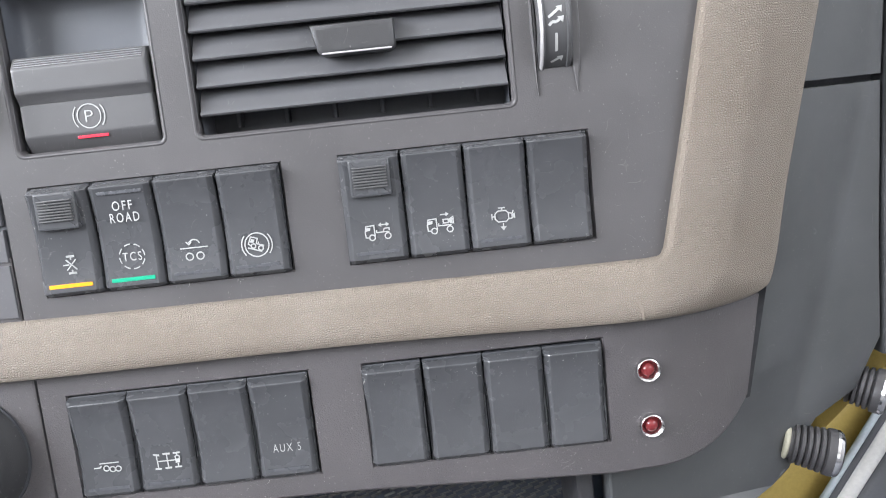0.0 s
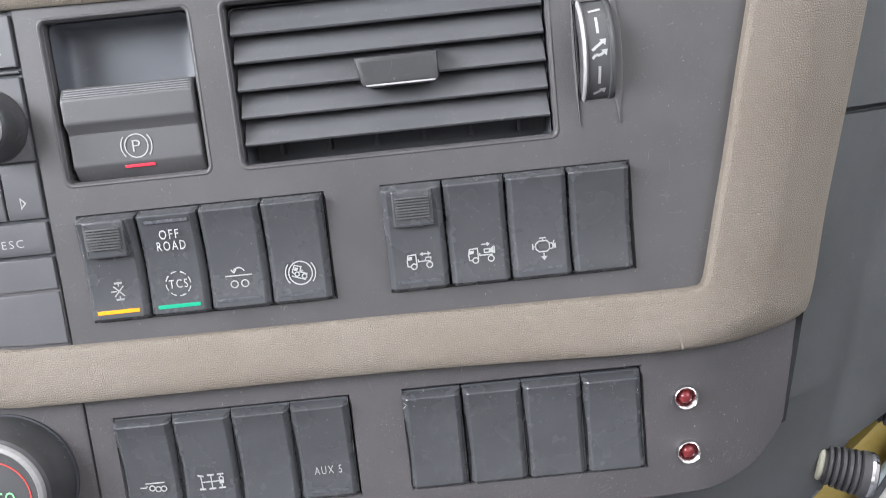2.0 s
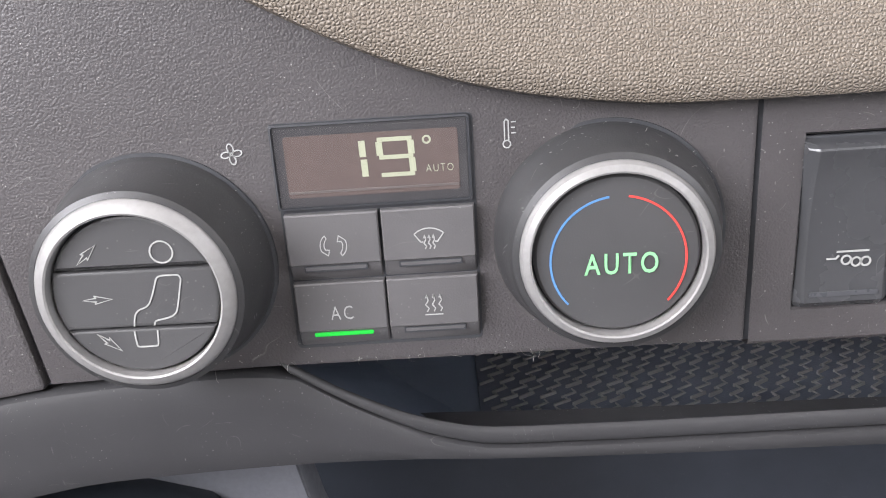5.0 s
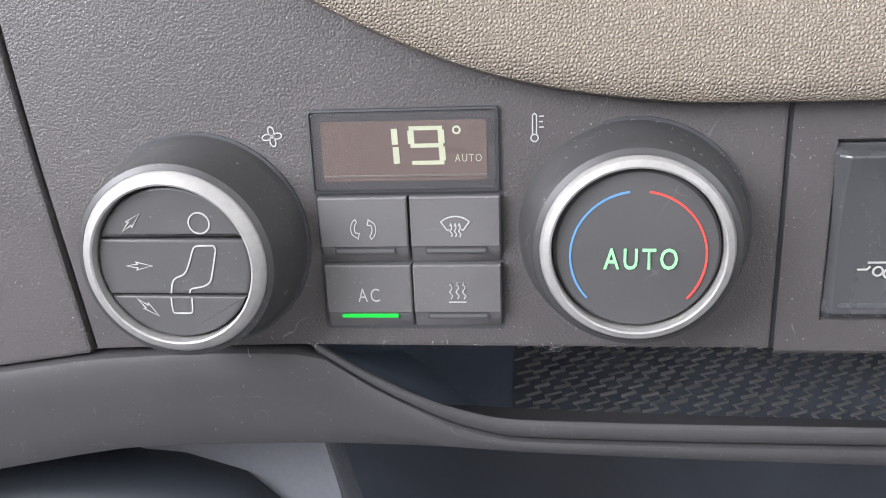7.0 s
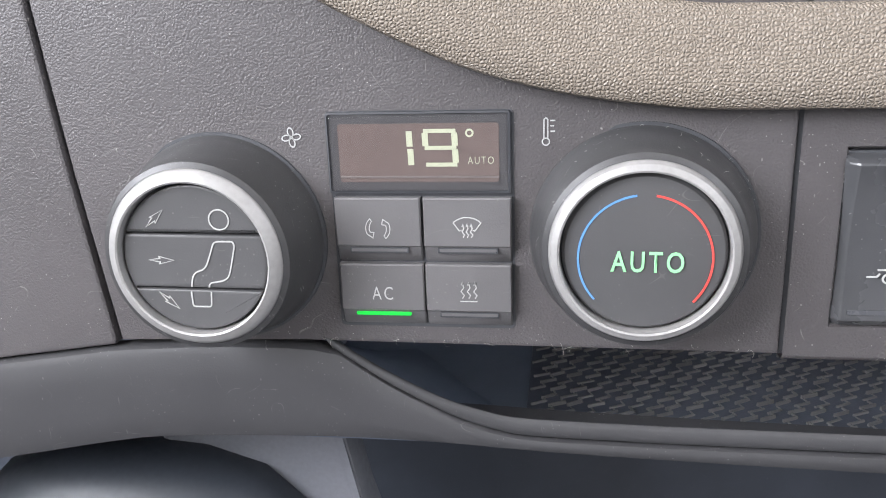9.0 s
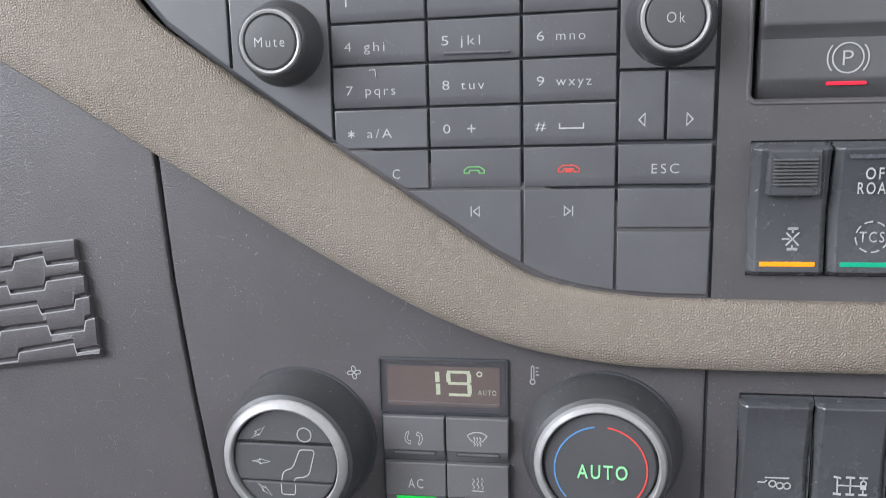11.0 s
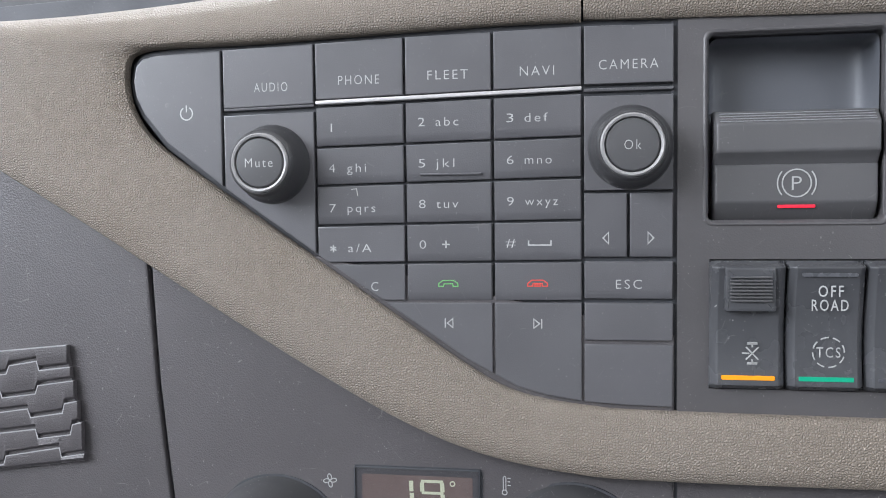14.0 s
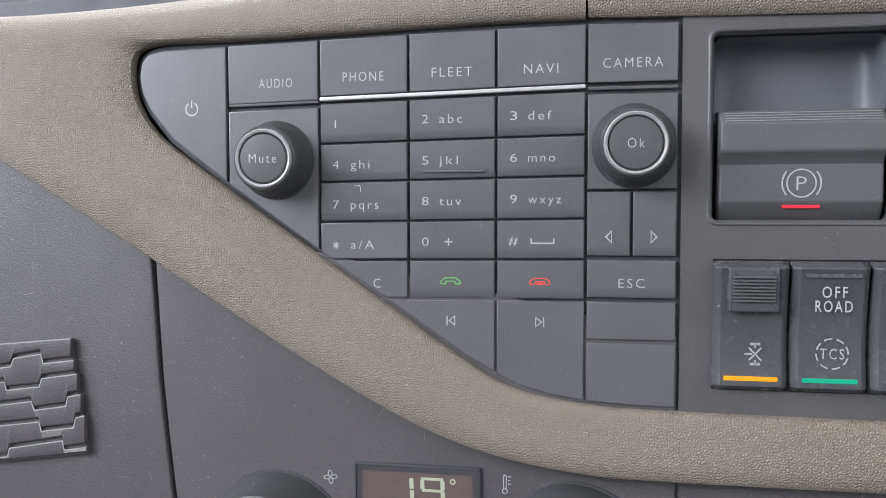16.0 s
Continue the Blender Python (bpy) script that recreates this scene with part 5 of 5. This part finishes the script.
climate_control("temperature_control", "black temperature knob with silver ring and green AUTO", -0.1902, 1.1014, 0.0135, temperature, -2, 0.0189)
climate_control("airflow_control", "black airflow knob with silver ring and three segments", -0.2829, 1.1002, 0.0165, airflow, -1, 0.0194)

show = thing("climate_display", "dark climate display showing 19 degrees AUTO", "display", (-0.2373, 0.3, 1.1195))
bm = bmesh.new()
loops(bm, [[V(x, z, d) for x, z in rrect(0, 0, 0.0397 - q, 0.0178 - q, 0.0006)] for q, d in ((0, 0.0), (0.0002, 0.0008), (0.0010, 0.0009), (0.0014, 0.0002))], cap=False)
part("bezel", bm, "gap", show)
part("screen", prism(bmesh.new(), rrect(0, 0, 0.0386, 0.0166, 0.0005), -0.001, 0.0005, 0.0002), "lcd_rim", show)
# Inner lip of the display; the light on it is this strip's paler colour.
part("field_edge", prism(bmesh.new(), rrect(0.0001, -0.0052, 0.0344, 0.0005, 0.0002), 0.0, 0.00075, 0.0001), "lcd_edge", show, "lower lip of the display field, its light in the colour")
glass = part("glass", prism(bmesh.new(), rrect(0, 0, 0.0380, 0.0160, 0.0008), 0.0009, 0.0013, 0.0002, back=True), "glass", show, "clear glossy display window")
glass.visible_shadow = False
part("field", prism(bmesh.new(), rrect(0.0001, 0.0, 0.0346, 0.0126, 0.0006), 0.0, 0.0006, 0.00003), "lcd", show)
UPRIGHT = ((-0.0017, 0.0047, -0.0016, 0.0014), (-0.0015, 0.0009, -0.0014, -0.0026), (0.0017, 0.0043, 0.0018, 0.0015), (0.0080, 0.0043, 0.0081, 0.0015), (0.0081, 0.0008, 0.0082, -0.0021))
LEVEL_BARS = ((0.0014, 0.0047, 0.0083, 0.0047), (0.0016, 0.0011, 0.0084, 0.0011), (0.0018, -0.0025, 0.0085, -0.0025))
for bars, wide in ((UPRIGHT, 0.00130), (LEVEL_BARS, 0.00085)):
    for x0, z0, x1, z1 in bars:
        part("digit_segment", ribbon(bmesh.new(), [(x0, z0), (x1, z1)], wide, 0.00065, thick=0.00004), "digit", show)
part("degree_sign", ribbon(bmesh.new(), arc(0.0112, 0.0042, 0.0007, 0, 345, 16), 0.0004, 0.00065, True, 0.00004), "digit", show)
lettering("AUTO", 0.0016, 0.00070, show, "digit", 0.0135, -0.0016, 0.0055)

for x, z, word, lamp in ((-0.2465, 1.1026, "air", "unlit"), (-0.2269, 1.1026, "screen", "unlit"), (-0.2463, 1.0876, "AC", "green"), (-0.2269, 1.0876, "heat", "unlit")):
    label = {"air": "black recirculation button with two curved arrows", "screen": "black windscreen defrost button", "AC": "black AC button with lit green bar", "heat": "black rear heat button with three arrows"}[word]
    b = thing("climate_button", label, "button", (x, 0.3, z), "climate buttons")
    bm = bmesh.new()
    w, p, q, d, e = 0.0095, -0.0074, 0.0074, 0.0022, 0.0003
    prof = [(p, -0.003), (p, d - 0.0022), (p + e, d - 0.0018), (-0.0036, d - 0.0005), (-0.0033, d), (q - e, d), (q, d - e), (q, -0.003)]
    loops(bm, [[V(xx, zz, dd) for xx, dd in ((-w, -0.003), (-w, dz - e), (-w + e, dz), (w - e, dz), (w, dz - e), (w, -0.003))] for zz, dz in prof], close=False, cap=False)
    part("key", bm, "button", b)
    part("indicator", prism(bmesh.new(), rrect(0, -0.0044, 0.0126, 0.0008, 0.0003, 2), 0.0, 0.0018 if lamp == "unlit" else 0.0020, 0.0001), lamp if lamp == "green" else "button", b, "lit green bar" if lamp == "green" else "")
    if lamp == "unlit":
        drawn([([(-6.4, -3.9), (6.4, -3.9), (6.4, -4.9), (-6.4, -4.9)], True)], 0.0015, b, "gap", 0.00026, thick=0.00035)
    e = d + 0.00004
    if word == "AC":
        lettering("AC", 0.0031, e, b, cz=0.0006, width=0.0047, weight=0.006)
    elif word == "air":
        drawn([(arc(0.2, 0, 2.9, 130, 205) + [(-1.2, -2.1), (-0.9, -0.9), (-1.7, -0.8)] + arc(0.6, 0, 2.5, 190, 140), True), (arc(-0.2, 0, 2.9, -50, 25) + [(1.2, 2.1), (0.9, 0.9), (1.7, 0.8)] + arc(-0.6, 0, 2.5, 10, -40), True)], e, b, cz=0.0006, w=0.0002)
    elif word == "screen":
        screen_line = arc(0, -2.2, 4.4, 133, 47, 10)
        flow = [([(x0, -2.3), (x0 + 0.3, -1.7), (x0 - 0.2, -1.0), (x0 + 0.2, -0.3), (x0, 0.4)], False) for x0 in (-0.9, 0.0, 0.9)] + [([(x0 - 0.35, 0.1), (x0, 0.9), (x0 + 0.35, 0.1)], "filled") for x0 in (-0.9, 0.0, 0.9)]
        drawn([(screen_line + [(1.7, -0.8), (1.2, -0.65)], False), ([screen_line[0], (-1.7, -0.8), (-1.2, -0.65)], False)] + flow, e, b, cz=0.0010, w=0.00024)
    else:
        drawn([([(-1.9, -2.2), (1.9, -2.2)], False)] + [([(x0, -1.5), (x0 + 0.4, -0.8), (x0 - 0.3, 0.1), (x0 + 0.3, 1.0), (x0, 2.2)], False) for x0 in (-1.4, 0, 1.4)] + [([(x0 - 0.35, 1.6), (x0, 2.5), (x0 + 0.35, 1.6)], "filled") for x0 in (-1.4, 0, 1.4)], e, b, cz=0.0012, w=0.00022)

# dark seat of the buttons and display
part("control_well", prism(bmesh.new(), rrect(-0.2368, 1.1040, 0.0400, 0.0490, 0.0010), -0.001, 0.0001, 0.00005), "gap", dash)
# printed signs on the climate panel
FAN = []
for k in range(4):
    c, s = math.cos(radians(90 * k)), math.sin(radians(90 * k))
    FAN.append(([(x * c - y * s, x * s + y * c) for x, y in [(1.15 - 0.95 * math.cos(u), 0.62 * math.sin(u) + 0.12 * (1 - math.cos(u))) for u in [2 * math.pi * j / 14 for j in range(14)]]], True))
drawn(FAN, 0.00004, dash, "ink_dim", 0.00026, -0.2650, 1.1230, "fan_sign")
drawn([ring(-0.4, -2.2, 0.75, 14), ([(-0.8, -1.5), (-0.8, 2.4), (-0.4, 2.8), (0.0, 2.4), (0.0, -1.5)], False), ([(0.5, 2.2), (1.5, 2.2)], False), ([(0.5, 1.1), (1.3, 1.1)], False), ([(0.5, 0.0), (1.5, 0.0)], False)], 0.00004, dash, "ink_dim", 0.00026, -0.2098, 1.1238, "thermometer_sign")

# ---- moulded relief on the side panel: five stepped bars ----
relief = thing("relief_panel", "dark grey moulded relief of stepped bars", "moulding", (-0.3530, 0.3, 1.1452))
part("relief_base", prism(bmesh.new(), [(-0.060, -0.0276), (0.0055, -0.0188), (0.0000, 0.0193), (-0.060, 0.0137)], -0.002, 0.0014, 0.0004), "grain", relief)
# upper edges of the bars, in millimetres from the upper right corner
GROOVES = [
    [(0.2, 0.0), (-60, -5.8)],
    [(1.4, -7.1), (-9.3, -8.4), (-10.1, -5.3), (-20.0, -7.0), (-21.2, -9.8), (-33, -11.6), (-33.8, -8.6), (-60, -12.0)],
    [(2.2, -11.6), (-9.9, -13.4), (-10.9, -16.2), (-23.0, -17.8), (-23.8, -15.0), (-36, -16.8), (-60, -20.0)],
    [(3.5, -18.3), (-0.6, -19.1), (-1.4, -22.3), (-12.9, -24.1), (-13.9, -21.2), (-30, -23.6), (-31, -26.6), (-60, -30.6)],
    [(4.5, -25.3), (2.0, -26.0), (1.2, -29.3), (-10.5, -31.0), (-11.3, -27.9), (-28, -30.2), (-29, -33.2), (-60, -37.6)],
    [(5.9, -35.5), (-2.3, -36.9), (-2.9, -33.8), (-22.4, -37.2), (-23.2, -40.1), (-60, -45.2)],
    [(5.7, -38.4), (-60, -47.2)]]


def groove_at(line, x):
    line = sorted(line)
    if x >= line[-1][0]:
        return line[-1][1]
    return at_x(line, x)


for k, (upper, lower) in enumerate(zip(GROOVES, GROOVES[1:])):
    right_x = (upper[0][0] + lower[0][0]) / 2
    near = {x + e for x, y in upper + lower for e in (-0.5, 0.0, 0.5) if -59 < x + e < right_x - 0.3}
    xs = sorted({right_x, -59.5} | near)[::-1]
    tops = [(x * 0.001, groove_at(upper, x) * 0.001 + 0.0195) for x in xs]
    lows = [(x * 0.001, groove_at(lower, x) * 0.001 + 0.0195 + (0.0002 if k < 5 else 0.0)) for x in xs]
    bm = bmesh.new()
    rows = []
    for f, off, d in ((0.0, 0.0, 0.0006), (0.0, 0.0, 0.0021), (0.0, -0.0003, 0.0025), (1.0, 0.0017, 0.0028), (1.0, 0.0013, 0.0026), (1.0, 0.0003, 0.0008)):
        rows.append([V(t[0], t[1] + (w[1] - t[1]) * f + off, d) for t, w in zip(tops, lows)])
    vs = loops(bm, rows, close=False, cap=False)
    bm.faces.new([r[0] for r in vs])
    bar_part = part("stepped_bar", bm, "grain", relief)
    part("worn_edge", ribbon(bmesh.new(), [(t[0], t[1] - 0.0001) for t in tops], 0.00032, 0.00245), "scuff_lit", bar_part)

# ---- warning lamps by the lower switches ----
for z in (1.1062, 1.0856):
    lamp = thing("warning_lamp", "small red warning lamp in a chrome bezel", "warning lamp", (0.0522, 0.3 + curl(0.0522), z), "red warning lamps")
    part("bezel", revolve(bmesh.new(), [(0.0044, -0.001), (0.0044, 0.0010), (0.0042, 0.0019), (0.0039, 0.0021), (0.0037, 0.0019), (0.0025, 0.0004), (0.0023, -0.0002)], n=40, cap=False), "bezel", lamp, "chrome bezel")
    part("lens", revolve(bmesh.new(), [(0.0026, -0.0004), (0.0024, 0.0005), (0.0019, 0.0012), (0.0011, 0.0017), (0.0003, 0.0018)], n=32), "lens", lamp, "dull red domed lens")

# ---- ribbed valve knobs, yellow post and seal by the door ----


def valve(at, turn, s=1.0):
    v = thing("valve_knob", "black ribbed air valve knob with cream washer", "knob", at, "air valve knobs")
    v.rotation_euler = (radians(14), 0, radians(turn))
    body = [(0.0095, 0.0), (0.0095, 0.003)]
    for k in range(5):
        a = 0.003 + k * 0.0036
        body += [(0.0098 + 0.0004 * k, a), (0.0118 + 0.0004 * k, a + 0.0008), (0.0118 + 0.0004 * k, a + 0.0026), (0.0098 + 0.0004 * k, a + 0.0034)]
    body += [(0.0138, 0.0220), (0.0142, 0.0250), (0.0134, 0.0290), (0.0110, 0.0310), (0.0095, 0.0300)]
    part("knob", revolve(bmesh.new(), [(r * s, d * s) for r, d in body], n=40), "valve", v)
    part("washer", revolve(bmesh.new(), [(0.0030 * s, -0.0016), (0.0094 * s, -0.0014), (0.0102 * s, -0.0008), (0.0102 * s, 0.0004), (0.0094 * s, 0.0010)], n=32), "cream", v, "cream plastic washer")
    part("stem", revolve(bmesh.new(), [(0.0048 * s, -0.030), (0.0048 * s, 0.002)], n=24), "dark", v)
    part("end_ring", revolve(bmesh.new(), [(0.0139 * s, 0.0262 * s), (0.0142 * s, 0.0280 * s), (0.0130 * s, 0.0300 * s)], n=40, cap=False), "chrome", v, "worn bright end ring")
    return v


valve((0.1200, 0.3486, 1.0523), 70, 0.70)
valve((0.1522, 0.3698, 1.0692), 58, 0.70)
post = thing("yellow_post", "yellow painted sloping step edge by the door", "step", (0.1602, 0.4016, 1.0093))
post.scale = (1.06, 1.06, 1.06)
part("post_body", prism(bmesh.new(), [(-0.0659, -0.040), (0.000, -0.040), (0.030, 0.020), (0.052, 0.055), (0.045, 0.0637), (-0.0112, 0.0111)], -0.02, 0.0, 0.002), "yellow", post)
seal = thing("door_seal", "grey and white rubber door seal running up the opening", "seal", (0.1705, 0.3931, 1.0221))
seal.scale = (1.06, 1.06, 1.06)


def strip_along(r, off, flat=1.0):
    bm = bmesh.new()
    along, across = Vector((0.5606, 0.0, 0.828)), Vector((0.828, 0.0, -0.5606))
    loops(bm, [[tuple(Vector((0.0, 0.0, 0.004)) + along * s + across * (off + r * math.cos(a)) + Vector((0, r * flat * math.sin(a), 0))) for a in [2 * math.pi * k / 14 for k in range(14)]] for s in (-0.10, -0.03, 0.03, 0.10)])
    return bm


part("tube", strip_along(0.0017, 0.0016), "seal", seal)
part("groove", strip_along(0.0020, 0.0046), "dark", seal)
part("lip", strip_along(0.0045, 0.0104, 0.5), "white_seal", seal, "off-white rubber lip")
part("groove", strip_along(0.0120, 0.0268, 0.4), "dark", seal)

# ---- lint and dust clinging to edges ----
rng = random.Random(7)


def fibre(bm, x, z, d, long, out=0.0003):
    """A curled hair: a thin three-sided tube standing a little off the surface."""
    a, bend = rng.uniform(0, 6.28), rng.uniform(-1.0, 1.0)
    pts = [(x, z, d)]
    for k in range(6):
        a += bend * 0.6 + rng.uniform(-0.3, 0.3)
        x, z, d = x + math.cos(a) * long / 6, z + math.sin(a) * long / 6, d + rng.uniform(0, out)
        pts.append((x, z, d))
    r = rng.uniform(0.000022, 0.00004)
    loops(bm, [[V(px + r * math.cos(q), pz + r * math.sin(q), pd + r * math.sin(q + 1.0)) for q in (0.0, 2.1, 4.2)] for px, pz, pd in pts], cap=False)


def crumb(bm, x, z, d, size):
    vs = [bm.verts.new(V(x + size * rng.uniform(0.5, 1) * math.cos(q), z + size * rng.uniform(0.3, 1) * math.sin(q), d)) for q in (0.2, 1.6, 2.9, 4.4)]
    top = bm.verts.new(V(x, z, d + size * 0.7))
    for k in range(4):
        bm.faces.new((vs[k], vs[(k + 1) % 4], top))


bm = bmesh.new()
for cx, cz, spans in ((-0.1902, 1.1014, ((200, 345, 34), (15, 80, 44), (80, 150, 14))), (-0.2829, 1.1002, ((215, 300, 6), (20, 70, 8)))):
    for lo, hi, count in spans:
        for k in range(count):
            a = radians(rng.uniform(lo, hi))
            r, d = rng.choice(((0.0226, 0.0026), (0.0215, 0.0048), (0.0209, 0.0075), (0.0233, 0.0003)))
            fibre(bm, cx + r * math.cos(a), cz + r * math.sin(a), d + 0.0002, rng.uniform(0.0004, 0.0015))
for k in range(26):
    fibre(bm, rng.uniform(-0.300, -0.165), 1.0757 + rng.uniform(-0.0006, 0.0008), 0.0002, rng.uniform(0.001, 0.003))
for k in range(30):
    fibre(bm, rng.uniform(-0.150, 0.037), rng.choice((1.1190, 1.0822, 1.1920, 1.1550)) + rng.uniform(-0.0008, 0.0008), 0.0006, rng.uniform(0.0008, 0.0022))
for k in range(26):
    fibre(bm, rng.uniform(-0.0470, 0.0360), 1.1165 + rng.uniform(-0.004, 0.001), 0.0052, rng.uniform(0.0005, 0.0016), 0.0001)
for k in range(90):
    crumb(bm, rng.uniform(-0.155, 0.040), rng.choice((rng.uniform(1.0735, 1.0800), rng.uniform(1.1205, 1.1250))), 0.00005, rng.uniform(0.00006, 0.00016))
for k in range(150):
    x = rng.gauss(0.064, 0.009)
    if x < 0.086:
        crumb(bm, x, rng.uniform(1.078, 1.116) if rng.random() < 0.4 else 1.078 + abs(rng.gauss(0, 0.005)), -curl(x) + 0.00005, rng.uniform(0.00006, 0.0002))
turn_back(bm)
for k in range(110):
    crumb(bm, rng.uniform(-0.36, -0.165), 1.0772 + abs(rng.gauss(0, 0.003)), 0.00005, rng.uniform(0.00006, 0.00016))
for k in range(60):
    crumb(bm, rng.uniform(-0.36, -0.20), rng.uniform(1.080, 1.19), 0.00005, rng.uniform(0.00005, 0.00013))
for k in range(110):
    crumb(bm, rng.gauss(-0.0988, 0.0032), rng.gauss(1.1640, 0.0024), 0.0029, rng.uniform(0.00005, 0.00011))
ribbon(bm, [(-0.2564, 1.2139), (-0.2547, 1.2141), (-0.2544, 1.2120)], 0.00016, 0.0010)
dust_ob = new("lint", mesh_of("lint", bm, "lint"))
dust_ob.location = (0, 0.3, 0)
tagged(dust_ob, "pale lint fibres and dust crumbs clinging to the panel edges", "lint", kind="stuff")
